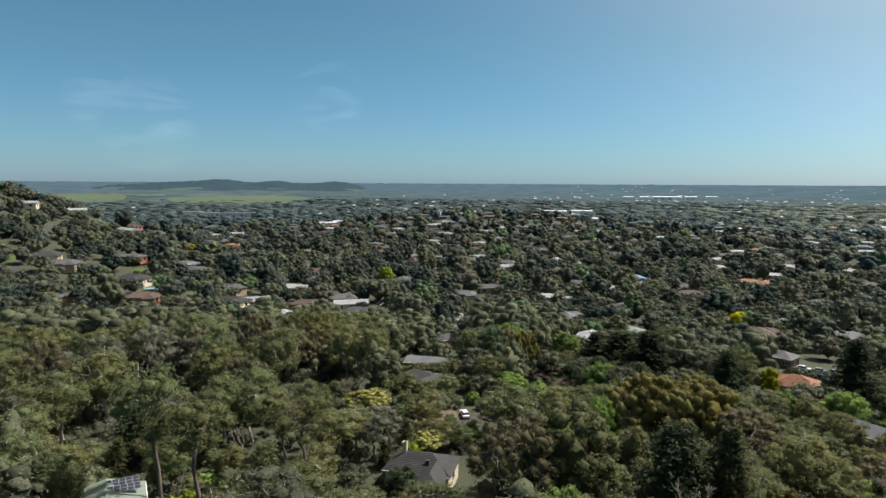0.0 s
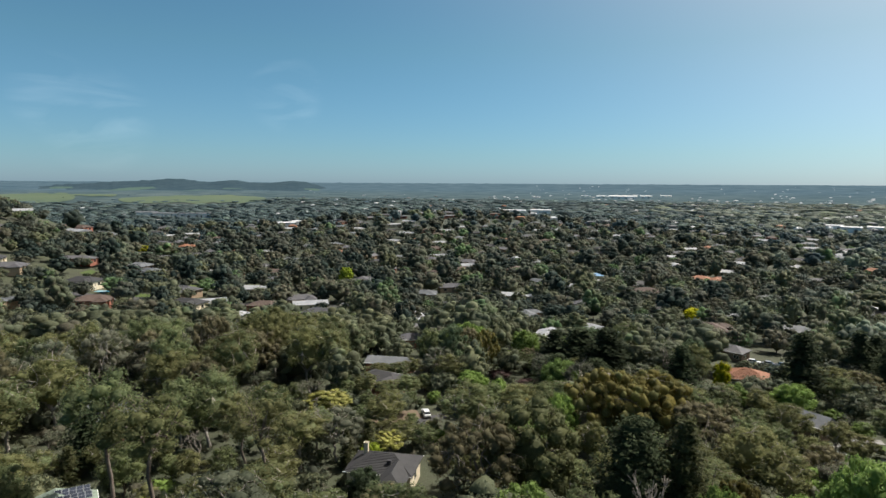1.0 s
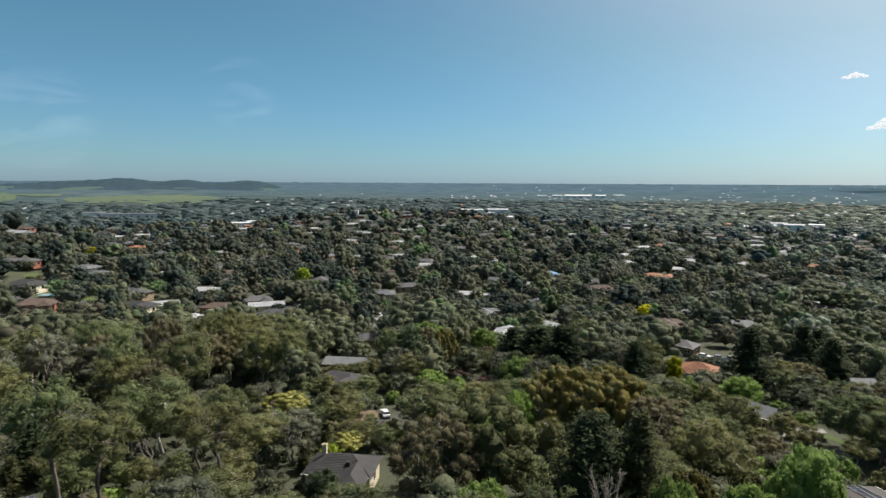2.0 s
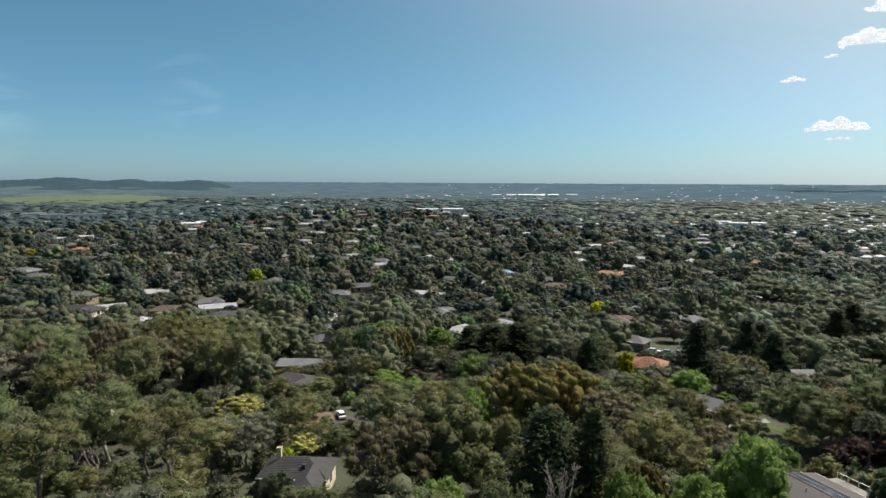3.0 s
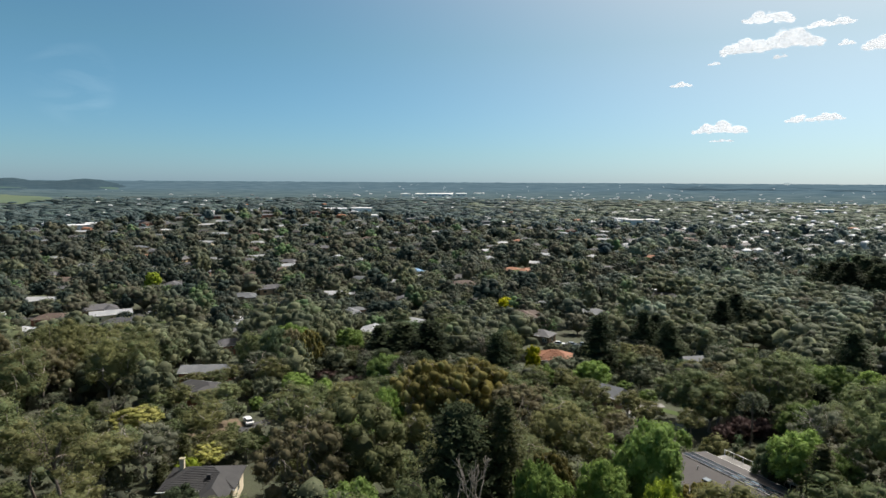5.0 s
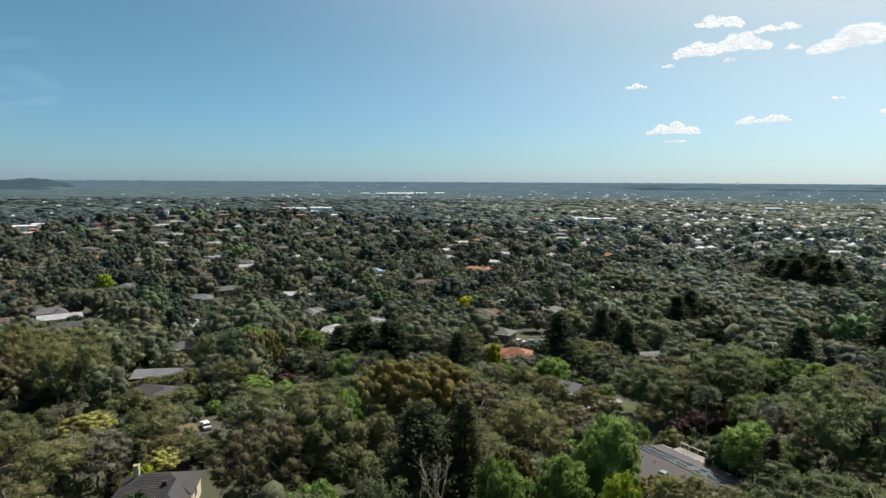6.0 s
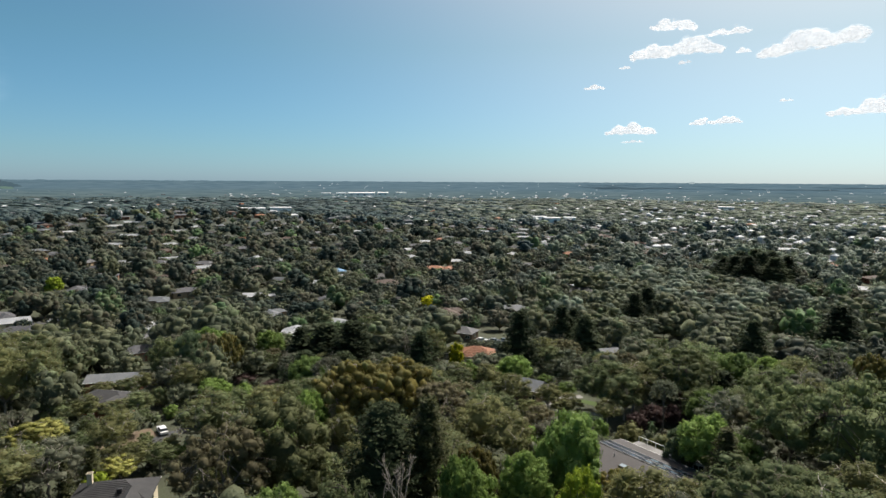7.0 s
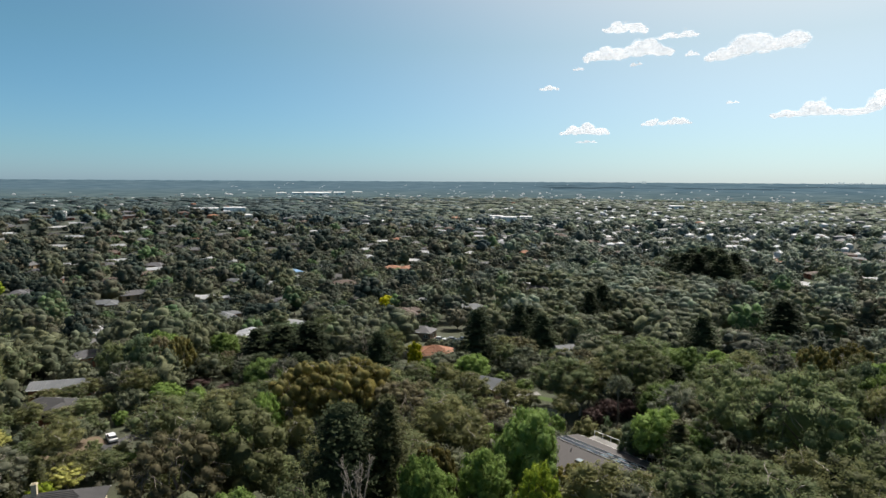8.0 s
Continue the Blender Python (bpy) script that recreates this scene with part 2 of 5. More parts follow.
def plain_gloss(name, colour, rough, metal=0.0, coat=0.0):
    m, n, l, p = tree_of(name)
    tx = n.new("ShaderNodeTexNoise")
    tx.inputs["Scale"].default_value = 2.0
    l.new(n.new("ShaderNodeTexCoord").outputs["Object"], tx.inputs["Vector"])
    r = ramp_node(n, [tuple(c * 0.85 for c in colour), tuple(min(1, c * 1.12) for c in colour)])
    l.new(tx.outputs["Fac"], r.inputs["Fac"])
    l.new(r.outputs[0], p.inputs["Base Color"])
    p.inputs["Roughness"].default_value, p.inputs["Metallic"].default_value, p.inputs["Coat Weight"].default_value = rough, metal, coat
    return m


M["glass"] = plain_gloss("window_glass", (0.02, 0.026, 0.03), 0.06, 0.0, 0.5)
M["solar"] = plain_gloss("solar_cells", (0.034, 0.043, 0.062), 0.22, 0.0, 0.6)
M["skylight"] = plain_gloss("skylight_glass", (0.20, 0.26, 0.30), 0.05, 0.0, 1.0)
M["car_white"] = plain_gloss("white_car_paint", (0.75, 0.75, 0.75), 0.3, 0.0, 0.8)
M["car_silver"] = plain_gloss("silver_car_paint", (0.40, 0.41, 0.43), 0.3, 0.6, 0.8)
M["car_red"] = plain_gloss("red_car_paint", (0.30, 0.03, 0.025), 0.3, 0.0, 0.8)
M["car_dark"] = plain_gloss("dark_car_paint", (0.03, 0.035, 0.045), 0.3, 0.0, 0.8)
M["pool"] = plain_gloss("pool_water", (0.10, 0.34, 0.46), 0.05)


def cloud_material(name, body, shine):
    """Sunlit vapour that lets light through; body runs from solid to a veil with ragged holes."""
    m, n, l, p = tree_of(name)
    n.remove(p)
    d, t, mx = n.new("ShaderNodeBsdfDiffuse"), n.new("ShaderNodeBsdfTranslucent"), n.new("ShaderNodeMixShader")
    d.inputs["Color"].default_value = t.inputs["Color"].default_value = (0.50, 0.50, 0.50, 1)
    mx.inputs[0].default_value = 0.5
    l.new(d.outputs[0], mx.inputs[1])
    l.new(t.outputs[0], mx.inputs[2])
    # added glow stands for sunlight scattered inside the cloud
    glow, both = n.new("ShaderNodeEmission"), n.new("ShaderNodeAddShader")
    glow.inputs["Color"].default_value, glow.inputs["Strength"].default_value = (0.93, 0.97, 1.0, 1), shine
    l.new(mx.outputs[0], both.inputs[0])
    l.new(glow.outputs[0], both.inputs[1])
    tx, thin = n.new("ShaderNodeTexNoise"), n.new("ShaderNodeMapRange")
    tx.inputs["Scale"].default_value, tx.inputs["Detail"].default_value = 0.03, 9.0
    l.new(n.new("ShaderNodeTexCoord").outputs["Object"], tx.inputs["Vector"])
    thin.inputs["From Min"].default_value, thin.inputs["From Max"].default_value = 0.38, 0.66
    thin.inputs["To Min"].default_value, thin.inputs["To Max"].default_value = body
    l.new(tx.outputs["Fac"], thin.inputs["Value"])
    air, out = n.new("ShaderNodeBsdfTransparent"), n.new("ShaderNodeMixShader")
    l.new(thin.outputs[0], out.inputs[0])
    l.new(air.outputs[0], out.inputs[1])
    l.new(both.outputs[0], out.inputs[2])
    l.new(out.outputs[0], n["Material Output"].inputs["Surface"])
    return m


M["cloud"] = cloud_material("cloud_vapour", (0.6, 1.0), 0.26)
M["cloud_veil"] = cloud_material("cloud_veil", (0.0, 0.4), 0.36)


def distance(name, colours, scale, inner=None, fields=False):
    """Far country: soft patches of woods and clearings, haze blue and glow painted in."""
    m, n, l, p = tree_of(name)
    tx = n.new("ShaderNodeTexNoise")
    tx.inputs["Scale"].default_value, tx.inputs["Detail"].default_value = scale, 6.0
    mp = n.new("ShaderNodeMapping")
    mp.inputs["Scale"].default_value = (1, 1, 6)
    l.new(n.new("ShaderNodeTexCoord").outputs["Object"], mp.inputs["Vector"])
    l.new(mp.outputs[0], tx.inputs["Vector"])
    r = ramp_node(n, colours)
    l.new(tx.outputs["Fac"], r.inputs["Fac"])
    tone = r.outputs[0]
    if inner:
        # greener, more mixed tones on the plain's inner side: less haze painted in
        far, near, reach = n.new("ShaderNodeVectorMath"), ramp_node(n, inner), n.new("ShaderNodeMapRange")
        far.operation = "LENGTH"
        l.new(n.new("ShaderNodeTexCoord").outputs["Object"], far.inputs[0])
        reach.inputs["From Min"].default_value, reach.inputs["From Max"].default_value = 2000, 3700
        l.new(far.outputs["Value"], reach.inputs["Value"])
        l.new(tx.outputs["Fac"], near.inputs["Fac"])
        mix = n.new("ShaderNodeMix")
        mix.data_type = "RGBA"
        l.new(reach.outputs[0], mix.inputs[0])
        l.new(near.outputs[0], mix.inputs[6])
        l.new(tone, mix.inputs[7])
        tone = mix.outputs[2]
    if fields:
        # paddocks cleared out of the woods on the lower slopes
        low, patch, cut = n.new("ShaderNodeSeparateXYZ"), n.new("ShaderNodeTexVoronoi"), n.new("ShaderNodeMapRange")
        l.new(n.new("ShaderNodeTexCoord").outputs["Object"], low.inputs[0])
        cut.inputs["From Min"].default_value, cut.inputs["From Max"].default_value, cut.inputs["To Min"].default_value, cut.inputs["To Max"].default_value = 16, 40, 0.42, 0.0
        l.new(low.outputs["Z"], cut.inputs["Value"])
        patch.inputs["Scale"].default_value = 0.006
        l.new(n.new("ShaderNodeTexCoord").outputs["Object"], patch.inputs["Vector"])
        grass = value(n, l, "LESS_THAN", patch.outputs["Color"], cut.outputs[0])
        mix = n.new("ShaderNodeMix")
        mix.data_type = "RGBA"
        l.new(grass, mix.inputs[0])
        l.new(tone, mix.inputs[6])
        mix.inputs[7].default_value = (0.044, 0.070, 0.060, 1)
        tone = mix.outputs[2]
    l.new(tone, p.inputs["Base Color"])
    # the hazed colour also glows, to imitate lit air
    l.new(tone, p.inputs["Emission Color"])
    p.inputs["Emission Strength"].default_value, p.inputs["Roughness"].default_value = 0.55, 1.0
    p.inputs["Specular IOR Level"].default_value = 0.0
    return m


M["far_plain"] = distance("haze_blue_plain", [(0.012, 0.029, 0.042), (0.029, 0.051, 0.067), (0.050, 0.076, 0.092), (0.080, 0.106, 0.116)], 0.010, [(0.010, 0.022, 0.026), (0.028, 0.044, 0.046), (0.056, 0.073, 0.071), (0.092, 0.108, 0.098)])
M["far_grove"] = distance("haze_blue_groves", [(0.034, 0.054, 0.066), (0.050, 0.072, 0.084)], 0.01)
M["far_hill"] = distance("hazed_hill_woods", [(0.014, 0.027, 0.038), (0.024, 0.040, 0.050), (0.038, 0.056, 0.062)], 0.016, fields=True)
# towers paled and glowing, as haze would make them look
M["far_city"] = distance("hazed_towers", [(0.30, 0.34, 0.34), (0.34, 0.38, 0.38)], 0.02)


def ground_material():
    """Litter and rough grass near, the dark floor of the woods out on the plain."""
    m, n, l, p = tree_of("ground_cover")
    tc = n.new("ShaderNodeTexCoord").outputs["Object"]
    tex = []
    for s in (0.03, 0.35, 3.0):
        t = n.new("ShaderNodeTexNoise")
        t.inputs["Scale"].default_value, t.inputs["Detail"].default_value = s, 5.0
        l.new(tc, t.inputs["Vector"])
        tex.append(t.outputs["Fac"])
    f = value(n, l, "ADD", value(n, l, "MULTIPLY", tex[0], 0.6), value(n, l, "MULTIPLY", tex[1], 0.5))
    f = value(n, l, "ADD", f, value(n, l, "MULTIPLY", tex[2], 0.25))
    f = value(n, l, "SUBTRACT", f, 0.2)
    r = ramp_node(n, [(0.024, 0.027, 0.016), (0.040, 0.042, 0.025), (0.050, 0.062, 0.028), (0.078, 0.070, 0.048)])
    l.new(f, r.inputs["Fac"])
    far = n.new("ShaderNodeVectorMath")
    far.operation = "LENGTH"
    l.new(tc, far.inputs[0])
    mr = n.new("ShaderNodeMapRange")
    mr.inputs["From Min"].default_value, mr.inputs["From Max"].default_value = 500, 1100
    l.new(far.outputs["Value"], mr.inputs["Value"])
    mx = n.new("ShaderNodeMix")
    mx.data_type = "RGBA"
    l.new(mr.outputs[0], mx.inputs[0])
    a, b = [q for q in mx.inputs if q.type == "RGBA"]
    l.new(r.outputs[0], a)
    b.default_value = (0.034, 0.046, 0.040, 1)
    l.new([o for o in mx.outputs if o.type == "RGBA"][0], p.inputs["Base Color"])
    p.inputs["Roughness"].default_value = 0.95
    bump = n.new("ShaderNodeBump")
    bump.inputs["Strength"].default_value, bump.inputs["Distance"].default_value = 0.6, 0.3
    l.new(tex[2], bump.inputs["Height"])
    l.new(bump.outputs[0], p.inputs["Normal"])
    return m


M["ground"] = ground_material()


# ---- the lie of the land ----
def smooth(a, b, v):
    t = np.clip((v - a) / (b - a), 0, 1)
    return t * t * (3 - 2 * t)


def hump(x, y, az, r, high, across, along):
    """A rounded hill at a bearing and range from the hover point, with its spread across and along the bearing."""
    a = math.radians(az)
    cx, cy = r * math.sin(a), r * math.cos(a)
    u = (x - cx) * math.cos(a) - (y - cy) * math.sin(a)
    v = (x - cx) * math.sin(a) + (y - cy) * math.cos(a)
    return high * np.exp(-0.5 * ((u / across) ** 2 + (v / along) ** 2))


def ground_z(x, y):
    r = np.hypot(x, y)
    z = -9.0 * smooth(130, 340, r) + 55.0 * np.clip((r - 1900) / 3000, 0, 1.2) ** 2
    z = z + hump(x, y, -40, 600, 66, 100, 170) + hump(x, y, 4.5, 900, 21, 130, 110)
    z = z - 40.0 * smooth(4890, 5000, r)
    z = z + hump(x, y, 57, 92, 9.5, 11, 24)
    z = z + hump(x, y, -20, 2700, 16, 600, 350)
    z = z + 1.6 * np.sin(x * 0.021 + 1.3) * np.sin(y * 0.017) * smooth(150, 300, r)
    return z


def polar(az, r):
    return r * math.sin(math.radians(az)), r * math.cos(math.radians(az))


def mesh_object(name, verts, faces, material, parent=None, label="", smooth_shade=False):
    me = bpy.data.meshes.new(name)
    me.from_pydata(verts, [], faces)
    me.materials.append(material)
    if smooth_shade:
        me.polygons.foreach_set("use_smooth", [True] * len(me.polygons))
    ob = new(name, me)
    if parent:
        ob.parent = parent
    if label:
        ob["label"] = label
    return ob


def part(name, bm, material, parent, label=""):
    me = bpy.data.meshes.new(name)
    bm.to_mesh(me)
    bm.free()
    me.materials.append(material)
    ob = new(name, me)
    ob.parent = parent
    if label:
        ob["label"] = label
    return ob


# ground sheet: fine rings near, wide rings far, all the way round and past the horizon
rings = np.concatenate([np.arange(0, 400, 10), np.geomspace(400, 6000, 90)])
spokes = np.radians(np.arange(0, 360, 1.5))
gx, gy = np.outer(rings, np.sin(spokes)), np.outer(rings, np.cos(spokes))
gz = ground_z(gx, gy)
ns = len(spokes)
gf = [(i * ns + j, i * ns + (j + 1) % ns, (i + 1) * ns + (j + 1) % ns, (i + 1) * ns + j) for i in range(len(rings) - 1) for j in range(ns)]
ground = mesh_object("ground", np.stack([gx.ravel(), gy.ravel(), gz.ravel()], 1).tolist(), gf, M["ground"], smooth_shade=True)
tagged(ground, "leaf-littered earth and rough grass under the trees", "ground", kind="structure")


def draped(name, centre, widths, material, lift=0.06, label="", category="", step=6.0, kind="structure"):
    """A strip that follows the land along a line of points, of a width that runs from the first to the last."""
    pts = [Vector((*p, 0)) for p in centre]
    line = []
    for a, b in zip(pts, pts[1:]):
        k = max(1, int((b - a).length / step))
        line += [a.lerp(b, i / k) for i in range(k)]
    line.append(pts[-1])
    vs, fs = [], []
    for i, p in enumerate(line):
        d = (line[min(i + 1, len(line) - 1)] - line[max(i - 1, 0)]).normalized()
        side = Vector((d.y, -d.x, 0))
        w = widths[0] + (widths[1] - widths[0]) * i / (len(line) - 1)
        for s in (-0.5, -0.17, 0.17, 0.5):
            q = p + side * w * s
            vs.append((q.x, q.y, float(ground_z(q.x, q.y)) + lift))
    for i in range(len(line) - 1):
        for k in range(3):
            fs.append((i * 4 + k, i * 4 + k + 1, i * 4 + k + 5, i * 4 + k + 4))
    return tagged(mesh_object(name, vs, fs, material), label, category, kind=kind)


# ---- trees: built once a kind, then copied ----
def tube(vs, fs, pts, radii, sides=5):
    base = len(vs)
    for i, (p, r) in enumerate(zip(pts, radii)):
        d = (Vector(pts[min(i + 1, len(pts) - 1)]) - Vector(pts[max(i - 1, 0)])).normalized()
        u = d.orthogonal().normalized()
        v = d.cross(u)
        for k in range(sides):
            a = 2 * math.pi * k / sides
            vs.append(tuple(Vector(p) + (u * math.cos(a) + v * math.sin(a)) * r))
    for i in range(len(pts) - 1):
        for k in range(sides):
            a, b = base + i * sides + k, base + i * sides + (k + 1) % sides
            fs.append((a, b, b + sides, a + sides))
    fs.append(tuple(range(base + (len(pts) - 1) * sides, base + len(pts) * sides)))


def bend(rng, a, b, k=4, wobble=0.06):
    a, b = np.array(a, float), np.array(b, float)
    n = np.linalg.norm(b - a)
    pts = [a + (b - a) * i / k + rng.normal(0, wobble * n, 3) * (0 < i < k) for i in range(k + 1)]
    return [tuple(p) for p in pts]


def sprays(rng, where, normals, size, slim=0.6, jitter=0.7):
    """Small three-cornered sprays of leaves at the given points, roughly facing along the normals."""
    n = len(where)
    nn = normals + rng.normal(0, jitter, (n, 3))
    nn /= np.linalg.norm(nn, axis=1)[:, None]
    u = np.cross(nn, rng.normal(0, 1, (n, 3)))
    u /= np.linalg.norm(u, axis=1)[:, None]
    v = np.cross(nn, u)
    s = (size * rng.uniform(0.6, 1.35, n))[:, None]
    return np.stack([where + u * s, where - u * s * 0.7 + v * s * slim, where - u * s * 0.7 - v * s * slim], 1).reshape(-1, 3)


def shell(rng, centre, radii, n, inner=0.55):
    d = rng.normal(0, 1, (n, 3))
    d /= np.linalg.norm(d, axis=1)[:, None]
    return np.array(centre) + d * np.array(radii) * rng.uniform(inner, 1.0, (n, 1)) ** 0.6, d


ICO = bmesh.new()
bmesh.ops.create_icosphere(ICO, subdivisions=1, radius=1)
ICO_V = np.array([v.co for v in ICO.verts])
ICO_F = np.array([[v.index for v in f.verts] for f in ICO.faces])
ICO.free()
ICO = bmesh.new()
bmesh.ops.create_icosphere(ICO, subdivisions=2, radius=1)
ICO2_V = np.array([v.co for v in ICO.verts])
ICO2_F = np.array([[v.index for v in f.verts] for f in ICO.faces])
ICO.free()


def lump(rng, centre, radii, fine=False, rough=0.16, cut=-0.9):
    """The leafy inside of a clump: a knobbly closed mass, its faces as quads with one corner doubled."""
    v, f = (ICO2_V, ICO2_F) if fine else (ICO_V, ICO_F)
    p = np.array(centre) + v * (1 + rough * rng.normal(0, 1, (len(v), 1))) * np.array(radii)
    f = f[v[f].mean(1)[:, 2] > cut]
    return p, f


def leaf_mesh(name, verts, material, tone=None, lumps=(), lump_tones=()):
    """One mesh of leaf sprays (three corners each) and of the lumps inside them."""
    n = len(verts)
    pv, pf, base = [np.asarray(verts).reshape(-1, 3)], [np.arange(n)], n
    for p, f in lumps:
        pv.append(p)
        pf.append((f + base).ravel())
        base += len(p)
    pv, tris = np.concatenate(pv), np.concatenate(pf)
    me = bpy.data.meshes.new(name)
    me.vertices.add(len(pv))
    me.vertices.foreach_set("co", pv.astype(np.float32).ravel())
    me.loops.add(len(tris))
    me.loops.foreach_set("vertex_index", tris.astype(np.int32))
    me.polygons.add(len(tris) // 3)
    me.polygons.foreach_set("loop_start", np.arange(0, len(tris), 3, dtype=np.int32))
    if tone is not None:
        tone = np.concatenate([tone] + [np.full(len(p), t) for (p, f), t in zip(lumps, lump_tones)])
        me.attributes.new("tone", "FLOAT", "POINT").data.foreach_set("value", np.asarray(tone, np.float32))
    me.materials.append(material)
    me.update(calc_edges=True)
    sharp = np.zeros(len(tris) // 3, bool)
    sharp[:n // 3] = True
    me.attributes.new("sharp_face", "BOOLEAN", "FACE").data.foreach_set("value", sharp)
    return me


def tree_thing(name, trunk, leaf_verts, bark, leaf, label, category="tree", crown="crown", lumps=()):
    """An Empty at the foot with a trunk mesh and a crown mesh, kept as a pattern far below until copied."""
    base = new(name)
    base.empty_display_size = 0.5
    t = mesh_object("trunk", trunk[0], trunk[1], M[bark], base, smooth_shade=True)
    if leaf_verts is not None and len(leaf_verts):
        c = new(crown, leaf_mesh(crown, leaf_verts, M[leaf], lumps=lumps))
        c.parent = base
    tagged(base, label, category)
    return base


def over_crown(rng, count, z0, side, up, down, floor=-0.45, uneven=0.16):
    """Points spread evenly over a crown's outside, with the way that each one faces; the outline swells and shrinks in lobes."""
    i = np.arange(count) + 0.5
    dz = 1 - (1 - floor) * i / count
    a = math.pi * (1 + 5 ** 0.5) * i + rng.uniform(0, 6.28)
    d = np.stack([np.cos(a) * np.sqrt(1 - dz * dz), np.sin(a) * np.sqrt(1 - dz * dz), dz], 1) + rng.normal(0, 0.10, (count, 3))
    d /= np.linalg.norm(d, axis=1)[:, None]
    k = rng.uniform(0, 6.28, 3)
    turn = np.arctan2(d[:, 1], d[:, 0])
    lobes = 1 + uneven * (np.sin(2 * turn + k[0]) * 0.5 + np.sin(3 * turn + k[1]) * 0.6 + np.sin(5 * turn + 3 * d[:, 2] + k[2]) * 0.5) * (1 - 0.5 * np.abs(d[:, 2]))
    s = (lobes * rng.uniform(1 - uneven, 1 + uneven * 0.4, count))[:, None]
    return d * (side, side, 1) * np.where(d[:, 2:] > 0, (1, 1, up), (1, 1, down)) * s + (0, 0, z0), d


def billow(rng, c, rr, flat, per, size, solid, lv, cores, slim=0.45, loose=0.4):
    """One rounded clump of leaves: a knobbly leafy body with sprays standing out of it all round."""
    w, d = shell(rng, c, (rr, rr, rr * flat), per, 0.5)
    lv.append(sprays(rng, w, d + (0, 0, 0.15), size, slim, loose))
    if solid:
        cores.append(lump(rng, c, (rr * solid, rr * solid, rr * solid * flat), False, 0.22))


def gum(seed, leaf, label, bark="pale_bark", high=16.0, wide=11.0, clumps=34, per=150, size=0.25, bare=0.36, name="gum_tree", flat=0.8, solid=0.52, gaps=0.12, uneven=0.2):
    """Spreading crown: limbs fork from a leaning trunk and carry billows of leaves over a lobed dome, with gaps that show the limbs."""
    rng = np.random.default_rng(seed)
    vs, fs, lv, cores = [], [], [], []
    fork = np.array([rng.normal(0, 0.4), rng.normal(0, 0.4), high * bare])
    tube(vs, fs, bend(rng, (0, 0, -0.4), fork, 4, 0.03), [0.36, 0.30, 0.27, 0.24, 0.21], 6)
    R = wide / 2
    rr = R * math.sqrt(2.2 / clumps) * 1.12
    z0 = high * (bare + (1 - bare) * 0.42)
    at, way = over_crown(rng, clumps, z0, R - rr * 0.7, high - z0 - rr * flat * 0.8, (z0 - high * bare) * 0.9, uneven=uneven)
    limbs = []
    nl = 6 + int(rng.integers(0, 3))
    for i in range(nl):
        a = 2 * math.pi * (i + rng.uniform(-0.3, 0.3)) / nl
        reach = R * rng.uniform(0.35, 0.75) * (0.2 if i == 0 else 1)
        tip = np.array([math.cos(a) * reach, math.sin(a) * reach, z0 + (high - z0) * (rng.uniform(0.1, 0.6) if i else 0.8)])
        pts = bend(rng, fork, tip, 4, 0.07)
        tube(vs, fs, pts, [0.20, 0.165, 0.13, 0.10, 0.05], 4)
        limbs += [np.array(p) for p in pts[2:]]
    for c, d in zip(at, way):
        root = min(limbs, key=lambda p: np.linalg.norm(p - c))
        open_here = rng.uniform() < gaps
        tube(vs, fs, bend(rng, root, c + d * rr * (0.9 if open_here else 0.4), 2, 0.09), [0.085, 0.055, 0.02], 3)
        if open_here:
            billow(rng, c, rr * 0.8, flat, per // 4, size, 0, lv, cores)
        else:
            k = rng.uniform(0.75, 1.25)
            billow(rng, c, rr * k, flat, int(per * k), size, solid, lv, cores)
    if gaps < 0.2:
        cores.append(lump(rng, (0, 0, z0), (R * 0.55, R * 0.55, (high - z0) * 0.6), False, 0.2))
    return tree_thing(name, (vs, fs), np.concatenate(lv), bark, leaf, label, lumps=cores)


def round_tree(seed, leaf, label, high=11.0, wide=9.0, clumps=48, per=95, size=0.25, low=0.2, name="broadleaf_tree", bark="bark", stem=True):
    """Dense rounded crown made of many billows on a short trunk."""
    rng = np.random.default_rng(seed)
    vs, fs, lv, cores = [], [], [], []
    tube(vs, fs, bend(rng, (0, 0, -0.4), (0.1, 0.0, high * 0.7), 4, 0.03), [0.28, 0.22, 0.17, 0.11, 0.05], 6)
    R = wide / 2
    rr = R * math.sqrt(2.4 / clumps) * 1.1
    z0 = high * (low + (1 - low) * 0.42)
    at, way = over_crown(rng, clumps, z0, R - rr * 0.7, high - z0 - rr * 0.7, z0 - high * low, -0.6, 0.14)
    for i, (c, d) in enumerate(zip(at, way)):
        k = rng.uniform(0.7, 1.25)
        if i % 3 == 0 and stem:
            tube(vs, fs, bend(rng, (0, 0, high * rng.uniform(0.25, 0.5)), c, 3, 0.05), [0.09, 0.07, 0.05, 0.02], 4)
        billow(rng, c, rr * k, 0.88, int(per * k), size, 0.64, lv, cores, 0.5)
    cores.append(lump(rng, (0, 0, z0), (R * 0.6, R * 0.6, (high - z0) * 0.65), False, 0.2))
    return tree_thing(name, (vs, fs), np.concatenate(lv), bark, leaf, label, lumps=cores)


